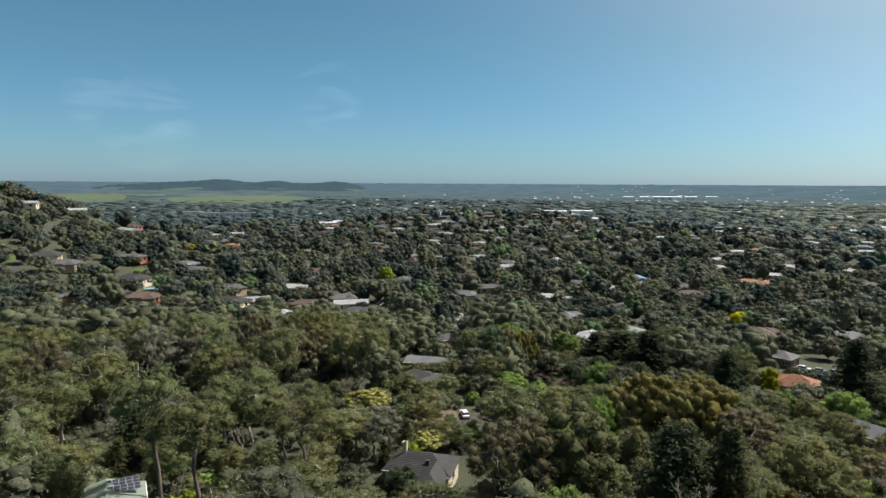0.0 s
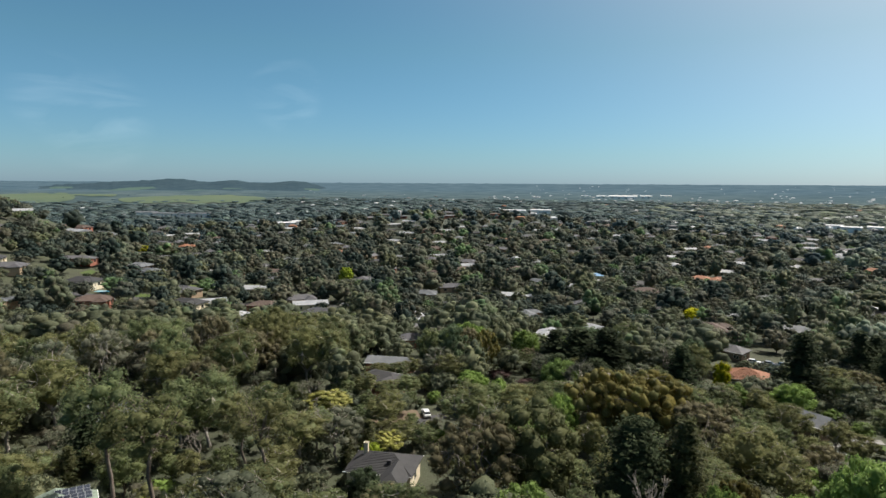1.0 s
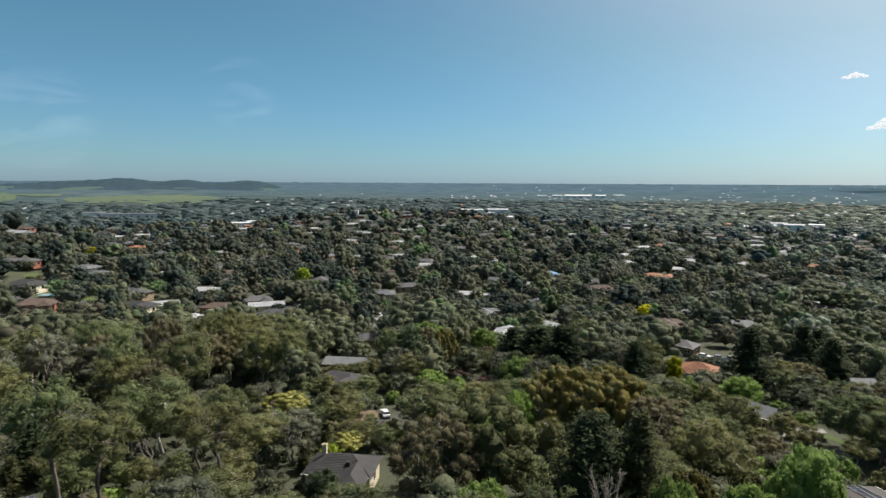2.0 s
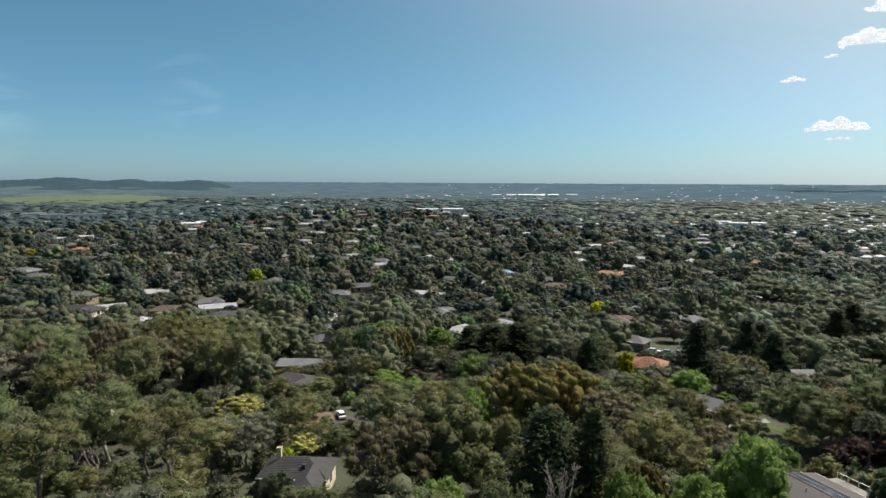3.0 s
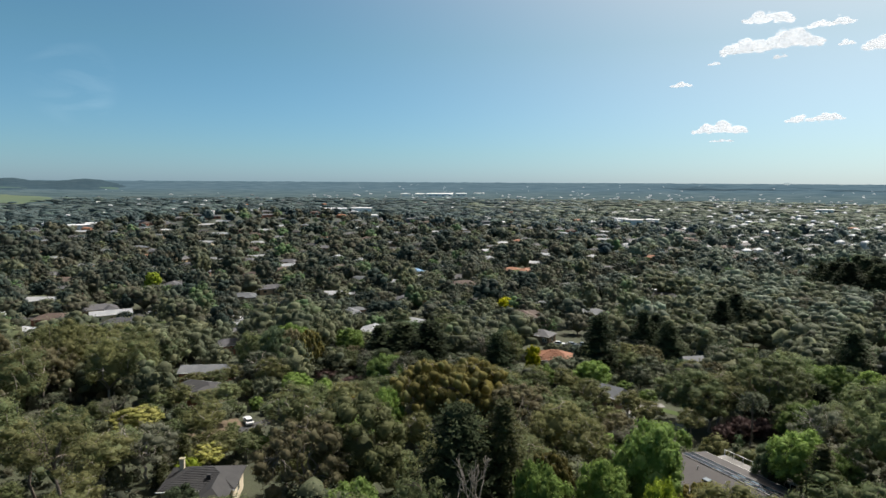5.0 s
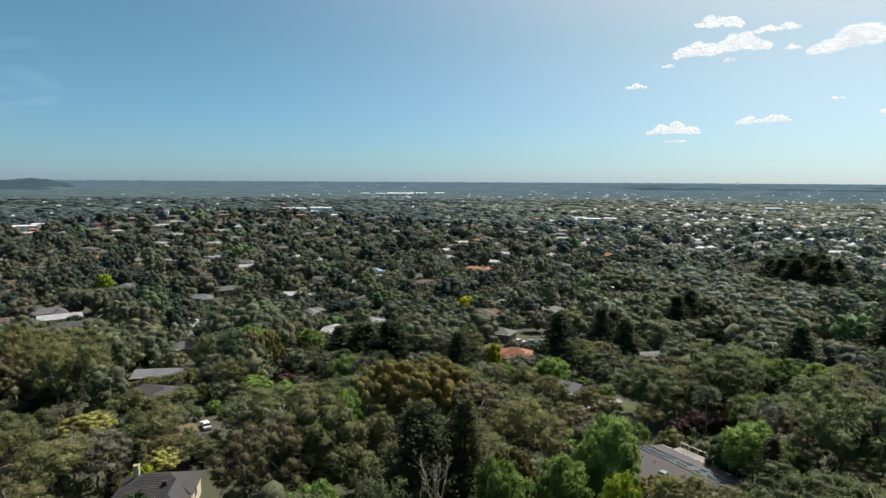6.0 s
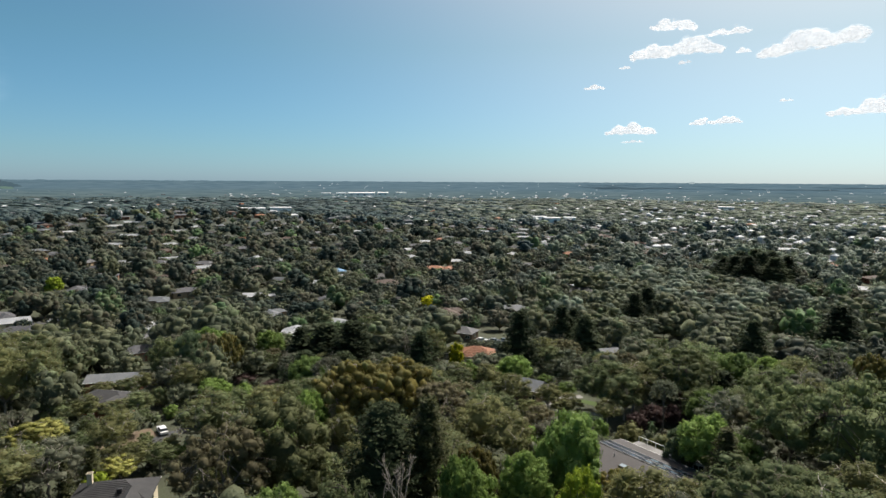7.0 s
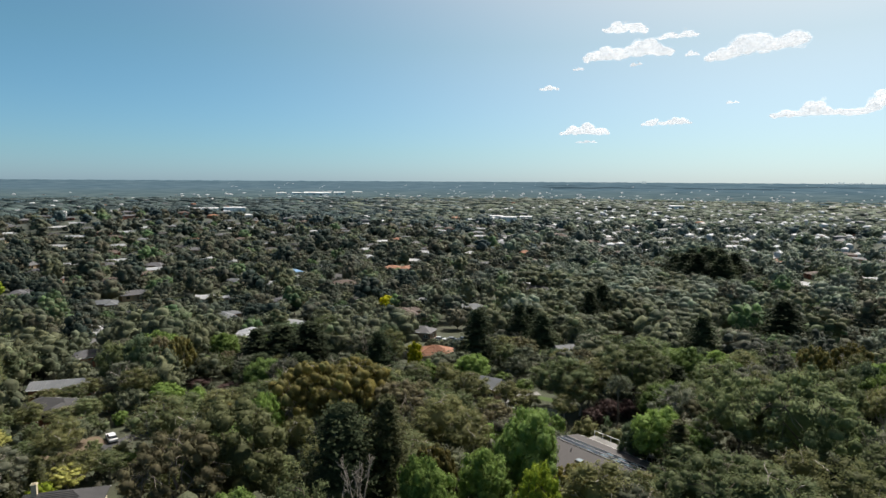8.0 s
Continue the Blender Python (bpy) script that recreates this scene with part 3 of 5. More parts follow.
def conifer(seed, leaf, label, high=17.0, wide=9.0, whorls=17, arms=8, per=34, size=0.3, shape=0.85, droop=0.12, low=0.1, name="conifer"):
    """Straight stem with whorls of boughs that shorten towards the tip, each bough fringed with needle sprays."""
    rng = np.random.default_rng(seed)
    vs, fs, lv, cores = [], [], [], []
    tube(vs, fs, bend(rng, (0, 0, -0.4), (0.1, 0, high * 0.98), 5, 0.008), [0.36, 0.30, 0.23, 0.16, 0.09, 0.02], 6)
    for i in range(whorls):
        f = (i + 0.5) / whorls
        z = high * (low + (1 - low) * f)
        reach = wide * 0.5 * (1 - f) ** shape * rng.uniform(0.85, 1.1) + 0.25
        if i % 2 == 0:
            cores.append(lump(rng, (0, 0, z - 0.3), (reach * 0.6, reach * 0.6, high / whorls * 1.1), False, 0.3))
        for k in range(arms):
            a = 2 * math.pi * (k + rng.uniform(-0.35, 0.35)) / arms + i * 0.7
            L = reach * rng.uniform(0.75, 1.15)
            tip = np.array([math.cos(a) * L, math.sin(a) * L, z - L * droop * rng.uniform(0.2, 1.8)])
            root = np.array([0, 0, z + L * 0.08])
            if k % 2 == 0 and i % 2 == 0:
                tube(vs, fs, [tuple(root), tuple((root + tip) / 2 + (0, 0, L * 0.05)), tuple(tip)], [0.06, 0.04, 0.015], 3)
            t = rng.uniform(0.2, 1.05, per)[:, None]
            w = root + (tip - root) * t + rng.normal(0, 1, (per, 3)) * (0.28, 0.28, 0.14) * (0.4 + 0.16 * wide / 2)
            lv.append(sprays(rng, w, np.tile((0.3 * math.cos(a), 0.3 * math.sin(a), 0.8), (per, 1)), size, 0.5, 0.5))
    return tree_thing(name, (vs, fs), np.concatenate(lv), "bark", leaf, label, crown="foliage", lumps=cores)


def bare_tree(seed, label, high=10.0, wide=8.0, name="bare_tree", leaf=None):
    rng = np.random.default_rng(seed)
    vs, fs, lv = [], [], []

    def grow(p, d, length, r, depth):
        q = p + d * length
        tube(vs, fs, bend(rng, p, q, 2, 0.05), [r, r * 0.85, r * 0.65], 5 if depth < 2 else 3)
        if depth == 4:
            if leaf:
                w, nn = shell(rng, q, (0.5, 0.5, 0.4), 5)
                lv.append(sprays(rng, w, nn, 0.22))
            return
        for _ in range(3 if depth < 3 else 4):
            e = d + rng.normal(0, 0.48, 3) + (0, 0, 0.12)
            grow(q, e / np.linalg.norm(e), length * rng.uniform(0.55, 0.8), r * 0.62, depth + 1)

    grow(np.array([0, 0, -0.3]), np.array([0, 0, 1.0]), high * 0.3, 0.2, 0)
    return tree_thing(name, (vs, fs), np.concatenate(lv) if lv else None, "dead", leaf, label)


def palm(seed, label):
    rng = np.random.default_rng(seed)
    vs, fs, lv = [], [], []
    tube(vs, fs, bend(rng, (0, 0, -0.3), (0.2, 0.1, 8.0), 5, 0.01), [0.25, 0.2, 0.18, 0.18, 0.17, 0.2], 7)
    for k in range(26):
        a, up = 2.4 * k, rng.uniform(-0.2, 1.0)
        for j in range(7):
            t = (j + 1) / 7
            w = np.array([math.cos(a) * 2.6 * t, math.sin(a) * 2.6 * t, 8.0 + up * 2.2 * t - 2.4 * t * t])
            lv.append(sprays(rng, np.repeat(w[None], 4, 0) + rng.normal(0, 0.12, (4, 3)), np.tile((0, 0, 1.0), (4, 1)), 0.4, 0.35, 0.5))
    return tree_thing("palm_tree", (vs, fs), np.concatenate(lv), "bark", "grey_gum", label, crown="fronds")


PATTERNS = {
    "gum": [gum(s, "gum", "olive-green gum tree with open clumped foliage on pale limbs", high=16, wide=w, clumps=c, bare=b)
            for s, w, c, b in ((1, 11, 34, 0.27), (2, 10, 28, 0.32), (3, 12, 40, 0.22), (4, 9.5, 26, 0.33), (5, 12, 46, 0.24))],
    "grey_gum": [gum(s, "grey_gum", "grey-green gum tree with thin foliage and bare pale branches", high=16, wide=11, clumps=36, per=80, gaps=0.3, solid=0.6, bare=0.3) for s in (11, 12)],
    "brown": [gum(s, "brown", "brownish gum tree with fine twiggy crown", bark="dead", high=16, wide=15, clumps=80, per=60, size=0.25, bare=0.3, gaps=0.2, solid=0.66) for s in (21, 22)],
    "spreading": [gum(s, "olive", "wide spreading olive-green gum tree with billowing crown", bark="bark", high=18, wide=20, clumps=95, per=85, size=0.26, bare=0.24, flat=0.75, solid=0.6, gaps=0.06) for s in (35, 36)],
    "golden": [gum(31, "golden", "broad golden-brown gum tree in dense rounded billows", high=15, wide=19, clumps=140, per=60, size=0.2, bare=0.22, flat=0.95, solid=0.74, gaps=0.05)],
    "olive": [gum(s, "olive", "feathery olive-green bushy tree", bark="bark", high=13, wide=9, clumps=34, per=90, bare=0.12, flat=0.9, gaps=0.04, name="bushy_tree") for s in (45, 46)],
    "tall": [gum(s, "gum", "tall gum tree with a long bare trunk and high thin crown", bark="bark", high=24, wide=11, clumps=26, bare=0.62, gaps=0.4, solid=0.6) for s in (41, 42)],
    "green": [round_tree(s, "green", "bright green broadleaf tree in full leaf") for s in (51, 52)],
    "lime": [round_tree(55, "lime", "lime-green broadleaf tree with young spring leaves")],
    "wattle": [gum(61, "wattle", "yellow-green flowering wattle tree in rounded clumps", high=10, wide=9, clumps=70, per=50, size=0.2, bare=0.3, flat=0.9, solid=0.7, gaps=0.08, name="wattle_tree")],
    "yellow": [round_tree(65, "yellow", "bright yellow tree in flower", clumps=22)],
    "pine": [conifer(s, "pine", "very dark green pine tree with dense layered boughs", wide=10) for s in (71, 72)],
    "broad_pine": [conifer(75, "pine", "broad blackish-green pine tree with dense spreading boughs", high=19, wide=17, whorls=18, arms=11, per=44, shape=0.55, low=0.05)],
    "grey_pine": [gum(77, "grey_pine", "broad grey-green she-oak with soft dense needle foliage", bark="bark", high=19, wide=14, clumps=60, per=150, size=0.22, bare=0.12, flat=1.25, solid=0.7, gaps=0.0, uneven=0.1, name="she_oak")],
    "deodar": [conifer(78, "grey_pine", "grey-green drooping conifer in feathery tiers", high=18, wide=11, whorls=17, arms=9, per=40, size=0.26, shape=0.75, droop=0.3, low=0.08)],
    "spruce": [conifer(79, "grey_pine", "pale green young conifer with a pointed crown", high=10, wide=5, whorls=13, arms=7, per=24, size=0.24, name="young_conifer")],
    "blue": [round_tree(81, "blue", "blue-green rounded bushy tree", low=0.08)],
    "shrub": [round_tree(85, "gum", "low olive garden shrub", high=3.2, wide=3.6, clumps=14, per=40, size=0.2, low=0.02, name="shrub", stem=False),
              round_tree(86, "green", "low green garden shrub", high=2.8, wide=3.4, clumps=14, per=40, size=0.2, low=0.02, name="shrub", stem=False)],
    "copper": [round_tree(87, "copper", "low copper-leaved garden tree", high=4.5, wide=5, clumps=18, per=50, size=0.22, low=0.03, name="garden_tree", stem=False)],
    "hedge": [round_tree(88, "lime", "low yellow-green garden shrub", high=3.0, wide=3.2, clumps=14, per=40, size=0.2, low=0.02, name="shrub", stem=False)],
    "bare": [bare_tree(91, "grey leafless tree with fine upright twigs"), bare_tree(92, "grey dead tree with forked bare branches", leaf="grey_gum")],
    "twig": [bare_tree(91, "grey leafless tree with fine upright twigs")],
    "palm": [palm(95, "palm tree with a pale trunk and drooping fronds")],
}


def crown_size(base):
    """Height of the crown's top and the width that holds most of it."""
    parts = [o for o in base.children if not o.name.startswith("trunk")] or list(base.children)
    pts = np.concatenate([np.array([q.co for q in o.data.vertices]) for o in parts])
    return float(np.percentile(pts[:, 2], 99.7)), 2 * float(np.percentile(np.hypot(pts[:, 0], pts[:, 1]), 96))


SIZES = {k: crown_size(p[0]) for k, p in PATTERNS.items()}
used = set()
trees = []          # x, y, range, crown width of every tree that stands as a thing


def plant(kind, x, y, high, wide, rng, group=""):
    wide *= 1.45 if kind == "pine" else 1.0
    p = PATTERNS[kind][int(rng.integers(0, len(PATTERNS[kind])))]
    H, W = SIZES[kind]
    z = float(ground_z(x, y))
    m = Matrix.Translation((x, y, z)) @ Matrix.Rotation(rng.uniform(0, 6.28), 4, "Z") @ Matrix.Diagonal((wide / W, wide / W, 1.04 * high / H, 1))
    if p in used:
        ob = copy_thing(p, m @ Matrix.Diagonal((*(1 / s for s in p.scale), 1)))
    else:
        used.add(p)
        ob = p
        ob.matrix_basis = m
    trees.append((x, y, wide, high))
    if group:
        ob["group"] = group
    return ob


# ---- houses ----
def box(bm, x0, y0, z0, x1, y1, z1, bevel=0.0):
    r = bmesh.ops.create_cube(bm, size=1)
    bmesh.ops.transform(bm, verts=r["verts"], matrix=Matrix.Translation(((x0 + x1) / 2, (y0 + y1) / 2, (z0 + z1) / 2)) @ Matrix.Diagonal((x1 - x0, y1 - y0, z1 - z0, 1)))
    if bevel:
        es = list({e for v in r["verts"] for e in v.link_edges})
        bmesh.ops.bevel(bm, geom=es, offset=bevel, segments=1, affect="EDGES")


def solid(points, faces):
    bm = bmesh.new()
    vs = [bm.verts.new(p) for p in points]
    for f in faces:
        bm.faces.new([vs[i] for i in f])
    bmesh.ops.recalc_face_normals(bm, faces=bm.faces)
    return bm


def hip_roof(w, d, z, rise, gable=False, over=0.5, thick=0.18):
    """A pitched roof on a w by d plan with its ridge along x; hipped, or with gable ends."""
    a, b = w / 2 + over, d / 2 + over
    e = a if gable else max(0.05, a - b)
    low = [(-a, -b, z), (a, -b, z), (a, b, z), (-a, b, z)]
    up = [(x, y, q + thick) for x, y, q in low]
    pts = low + up + [(-e, 0, z + thick + rise), (e, 0, z + thick + rise)]
    fs = [(3, 2, 1, 0), (0, 1, 5, 4), (1, 2, 6, 5), (2, 3, 7, 6), (3, 0, 4, 7), (4, 5, 9, 8), (6, 7, 8, 9), (5, 6, 9), (7, 4, 8)]
    return solid(pts, fs)


def courses(w, d, z, rise, material, parent, over=0.5, step=0.34, name="tile_course"):
    """Raised rows of tiles on the two long slopes of a hipped roof."""
    a, b = w / 2 + over, d / 2 + over
    e = max(0.05, a - b)
    n = int(math.hypot(b, rise) / step)
    for s in (-1, 1):
        for i in range(n):
            f, g = i / n, (i + 0.8) / n
            xa, xb = a + (e - a) * f, a + (e - a) * g
            ya, yb = s * b * (1 - f), s * b * (1 - g)
            za, zb = z + 0.18 + rise * f, z + 0.18 + rise * g
            bm = solid([(-xa, ya, za + 0.07), (xa, ya, za + 0.07), (xb, yb, zb + 0.01), (-xb, yb, zb + 0.01), (-xa, ya, za), (xa, ya, za)],
                       [(0, 1, 2, 3), (4, 5, 1, 0)])
            part(name, bm, material, parent)


def window(parent, x, y, z, w, h, face, frame_material="white", far=False):
    """A framed window set on a wall: face is the outward direction, +-1 along y or +-2 along x."""
    along_x = abs(face) == 1
    s = 1 if face > 0 else -1

    def slab(a0, a1, z0, z1, d0, d1):
        bm = bmesh.new()
        if along_x:
            box(bm, x + a0, min(y + s * d0, y + s * d1), z + z0, x + a1, max(y + s * d0, y + s * d1), z + z1)
        else:
            box(bm, min(x + s * d0, x + s * d1), y + a0, z + z0, max(x + s * d0, x + s * d1), y + a1, z + z1)
        return bm

    ob = part("window", slab(-w / 2, w / 2, 0, h, -0.05, 0.03), M["glass" if far else frame_material], parent)
    for k in () if far else (-1, 1):
        part("pane", slab(k * w / 4 - w / 4 + 0.06, k * w / 4 + w / 4 - 0.06, 0.07, h - 0.07, 0.034, 0.045), M["glass"], ob)
    return ob


def house(w, d, label, wall="brick_tan", roof="tile_grey", rise=1.7, high=2.7, gable=False, chimney=False, wing=0.0, name="house", tiles=False, ribs=False, far=False):
    base = new(name)
    bm = bmesh.new()
    box(bm, -w / 2, -d / 2, -1.2, w / 2, d / 2, high)
    part("wall", bm, M[wall], base)
    r = part("roof", hip_roof(w, d, high, rise, gable), M[roof], base)
    if gable:
        for s in (-1, 1):
            bm = solid([(s * w / 2, -d / 2, high), (s * w / 2, d / 2, high), (s * w / 2, 0, high + rise * 0.92), (s * (w / 2 - 0.2), -d / 2, high), (s * (w / 2 - 0.2), d / 2, high), (s * (w / 2 - 0.2), 0, high + rise * 0.92)],
                       [(0, 1, 2), (3, 5, 4), (0, 3, 4, 1), (1, 4, 5, 2), (2, 5, 3, 0)])
            part("gable", bm, M[wall], base)
    if tiles:
        courses(w, d, high, rise, M[roof], r)
    if ribs:
        a, b = w / 2 + 0.5, d / 2 + 0.5
        for s in (-1, 1):
            for i in range(int(2 * a / 0.6)):
                x = -a + 0.3 + 0.6 * i
                bm = solid([(x - 0.03, s * b, high + 0.19), (x + 0.03, s * b, high + 0.19), (x + 0.03, 0, high + 0.19 + rise), (x - 0.03, 0, high + 0.19 + rise), (x, s * b, high + 0.25), (x, 0, high + 0.25 + rise)],
                           [(0, 4, 5, 3), (4, 1, 2, 5)])
                part("rib", bm, M[roof], r)
    for s in (-1, 1):
        if far:
            continue
        bm = bmesh.new()
        box(bm, -w / 2 - 0.62, s * (d / 2 + 0.56) - 0.06, high + 0.03, w / 2 + 0.62, s * (d / 2 + 0.56) + 0.06, high + 0.15)
        part("gutter", bm, M["white"], base)
    for s in (-1, 1):
        for k in (-1, 0, 1):
            if far and s > 0:
                continue
            if k == 0 and s < 0:
                bm = bmesh.new()
                box(bm, -0.5, -d / 2 - 0.04, 0, 0.5, -d / 2 + 0.02, 2.05)
                part("door", bm, M["timber"], base)
            else:
                window(base, k * w * 0.31, s * d / 2, 0.8, 1.8, 1.3, s, far=far)
        window(base, s * w / 2, 0, 0.8, 1.6, 1.3, 2 * s, far=far)
    if chimney:
        bm = bmesh.new()
        box(bm, -w * 0.36, d * 0.12, high + rise * 0.3, -w * 0.36 + 0.75, d * 0.12 + 0.75, high + rise + 1.2)
        box(bm, -w * 0.36 - 0.08, d * 0.12 - 0.08, high + rise + 1.05, -w * 0.36 + 0.83, d * 0.12 + 0.83, high + rise + 1.2)
        part("chimney", bm, M["cream"], base)
    if wing:
        bm = bmesh.new()
        box(bm, w * 0.1, -d / 2 - wing, -1.2, w * 0.45, -d / 2 + 0.05, high - 0.02)
        part("wing_wall", bm, M[wall], base)
        bm = hip_roof(wing + d / 2, w * 0.35, high - 0.01, rise * 0.8)
        bmesh.ops.transform(bm, verts=bm.verts, matrix=Matrix.Translation((w * 0.275, -d / 4 - wing / 2, 0)) @ Matrix.Rotation(math.pi / 2, 4, "Z"))
        part("wing_roof", bm, M[roof], base)
    return tagged(base, label, "house")


def set_down(ob, x, y, turn, lift=0.0):
    ob.matrix_basis = pose(x, y, float(ground_z(x, y)) + lift, 0, 0, turn)
    return ob


homes = []      # x, y, clear radius, height of what stands there


def home(ob, x, y, turn, clear=9.0, lift=0.3, high=4.5, sight=0.45):
    homes.append((x, y, clear, high, sight))
    return set_down(ob, x, y, turn, lift)


# ---- the nearer houses, each where it stands ----
def copied(pattern, x, y, turn, clear=9.0, lift=0.3, high=4.5, sight=0.8, first=[]):
    """The pattern itself the first time, a copy of it later."""
    homes.append((x, y, clear, high, sight))
    m = pose(x, y, float(ground_z(x, y)) + lift, 0, 0, turn)
    if pattern in first:
        return copy_thing(pattern, m)
    first.append(pattern)
    pattern.matrix_basis = m
    return pattern


def panel_row(parent, x, y, z, count, tilt, turn, wide=0.95, long=1.6):
    """A row of framed solar panels on a tilted rack."""
    for i in range(count):
        m = pose(x, y, z, 0, 0, turn) @ pose((i - (count - 1) / 2) * (wide + 0.04), 0, 0, tilt)
        bm = bmesh.new()
        box(bm, -wide / 2, -long / 2, 0, wide / 2, long / 2, 0.05)
        bmesh.ops.transform(bm, verts=bm.verts, matrix=m)
        p = part("solar_panel", bm, M["steel"], parent)
        bm = bmesh.new()
        for s in (-1, 1):
            box(bm, -wide / 2 + 0.05, s * long / 4 - long / 4 + 0.05, 0.052, wide / 2 - 0.05, s * long / 4 + long / 4 - 0.04, 0.062)
        bmesh.ops.transform(bm, verts=bm.verts, matrix=m)
        part("glass", bm, M["solar"], p)


green_house = house(12.5, 10.5, "house with a pale green ribbed steel roof carrying solar panels", "white", "tin_green", 1.7, 3.3, gable=True, ribs=True)
panel_row(green_house, 4.8, -2.3, 5.0, 5, 20, -90, 0.95, 1.45)
panel_row(green_house, 2.4, -2.5, 4.95, 5, 20, -90, 0.95, 1.45)
home(green_house, -52.0, 94.4, 117, 8, 0.3, 6.0)

charcoal_house = house(11.5, 8.0, "cream rendered house with a charcoal tiled hip roof and chimney", "cream", "tile_dark", 2.1, 3.0, chimney=True, wing=5.0, tiles=True)
vent = bmesh.new()
box(vent, 1.2, -2.6, 3.9, 1.9, -2.0, 4.9, 0.05)
part("roof_vent", vent, M["frame"], charcoal_house)
home(charcoal_house, -3.4, 111.5, -14, 9, 0.6, 6.0)

brick_house = house(9.5, 7, "red brick house with a grey tiled roof among tall gums", "brick", "tile_grey", 1.9, 2.9, gable=True)
home(brick_house, -60.5, 134.5, 60, 8)
brick_shed = house(9, 5, "red brick wing with a pale flat roof behind the gums", "brick", "tin_grey", 0.5, 2.7, gable=True)
home(brick_shed, -66.0, 146.0, 10, 6, 0.3, 3.5)

long_house = house(13, 7, "low house with a pale grey steel roof", "brick", "tin_grey", 1.1, 2.8, gable=True, ribs=True)
home(long_house, -3.6, 183.0, -14, 7, 0.8, sight=0.85)
slate_house = house(12, 7.5, "brick house with a dark grey tiled roof and white fascia", "brick", "tile_dark", 1.5, 2.8, wing=4.0)
home(slate_house, -5.0, 166.0, -35, 7, 0.5, sight=0.7)

# the big membrane-roofed house with its glazed strips, skylight and roof deck
deck_house = house(19, 14, "large house with brown-grey low-pitched roof, glazed strips and terrace", "white", "flat_roof", 1.2, 4.2, gable=True)
slope = math.degrees(math.atan2(1.2, 7.5))
for y, wd in ((1.25, 1.1), (2.9, 1.1)):
    bm = bmesh.new()
    box(bm, -9.6, -wd / 2, 0, 8.0, wd / 2, 0.09)
    bmesh.ops.transform(bm, verts=bm.verts, matrix=pose(0, y, 5.62 - y * 1.2 / 7.5, -slope))
    strip = part("glazed_strip", bm, M["solar"], deck_house, "long dark panel strip in pale edging")
    for k in range(3):
        bm = bmesh.new()
        box(bm, 0.6 + 2.6 * k, -0.35, 0.095, 2.0 + 2.6 * k, 0.35, 0.12)
        bmesh.ops.transform(bm, verts=bm.verts, matrix=pose(0, y, 5.62 - y * 1.2 / 7.5, -slope))
        part("pane", bm, M["skylight"], strip)
for y in (0.3, 2.05, 3.75):
    bm = bmesh.new()
    box(bm, -9.9, -0.12, 0, 9.9, 0.12, 0.12)
    bmesh.ops.transform(bm, verts=bm.verts, matrix=pose(0, y, 5.64 - y * 1.2 / 7.5, -slope))
    part("roof_trim", bm, M["concrete"], deck_house, "pale metal ridge trim")
bm = bmesh.new()
box(bm, -0.7, -0.5, 0, 0.7, 0.5, 0.35, 0.04)
bmesh.ops.transform(bm, verts=bm.verts, matrix=pose(-0.5, -3.4, 4.98, slope))
dome = part("skylight", bm, M["frame"], deck_house)
bm = bmesh.new()
box(bm, -0.6, -0.4, 0.35, 0.6, 0.4, 0.40)
bmesh.ops.transform(bm, verts=bm.verts, matrix=pose(-0.5, -3.4, 4.98, slope))
part("pane", bm, M["skylight"], dome)
for x, y in ((-4.0, -1.6), (2.2, -2.2), (4.5, -5.0)):
    bm = bmesh.new()
    bmesh.ops.create_cone(bm, cap_ends=True, segments=8, radius1=0.13, radius2=0.1, depth=0.9, matrix=Matrix.Translation((x, y, 5.7 + y * 1.2 / 7.5)))
    part("vent_pipe", bm, M["steel"], deck_house)
bm = bmesh.new()
box(bm, -7.5, 5.2, 3.4, 2.5, 9.6, 4.3)
part("terrace", bm, M["concrete"], deck_house, "pale roof terrace")
for k in range(6):
    bm = bmesh.new()
    box(bm, -7.4 + 1.95 * k, 9.45, 4.3, -7.32 + 1.95 * k, 9.53, 5.3)
    part("post", bm, M["white"], deck_house)
bm = bmesh.new()
box(bm, -7.4, 9.45, 5.3, 2.45, 9.53, 5.38)
part("handrail", bm, M["white"], deck_house)
home(deck_house, 79.8, 81.5, -82, 11, -0.6, 6.0)

deck_annex = house(5, 3.5, "small annex with a pale flat steel roof", "white", "tin_grey", 0.3, 2.6, gable=True, name="annex")
home(deck_annex, 92.0, 80.5, -60, 4, 0.2, 3.0)

orange_house = house(11, 9, "house with a terracotta tiled hip roof", "brick_tan", "tile_orange", 2.2, 2.8, wing=3.0, tiles=True)
home(orange_house, 96.5, 169.0, -28, 7, 0.6, sight=0.8)
gable_house = house(7, 6, "dark-walled house with grey steel gable roof and white barge boards", "timber", "tin_grey", 1.9, 3.0, gable=True)
home(gable_house, 90.5, 131.0, -62, 5, 0.3, sight=0.7)
hip_house = house(17, 10, "wide house with a pale grey hip roof and skylight", "white", "tin_grey", 2.3, 2.9, wing=5.0)
home(hip_house, 154.5, 239.5, -25, 9, 0.5, sight=0.9)
grey_cottage = house(9, 7, "small house with a slate-grey roof", "timber", "tile_grey", 1.7, 2.7)
home(grey_cottage, 112.0, 206.0, -50, 6, 0.5, sight=0.85)
white_gable = house(6, 5, "small white gabled outbuilding", "white", "tin_grey", 1.9, 2.5, gable=True, name="outbuilding")
home(white_gable, 137.0, 155.0, -10, 4, 0.3, sight=0.7)
red_house = house(10, 7, "red-walled house with a grey roof", "brick", "tile_grey", 1.6, 2.9)
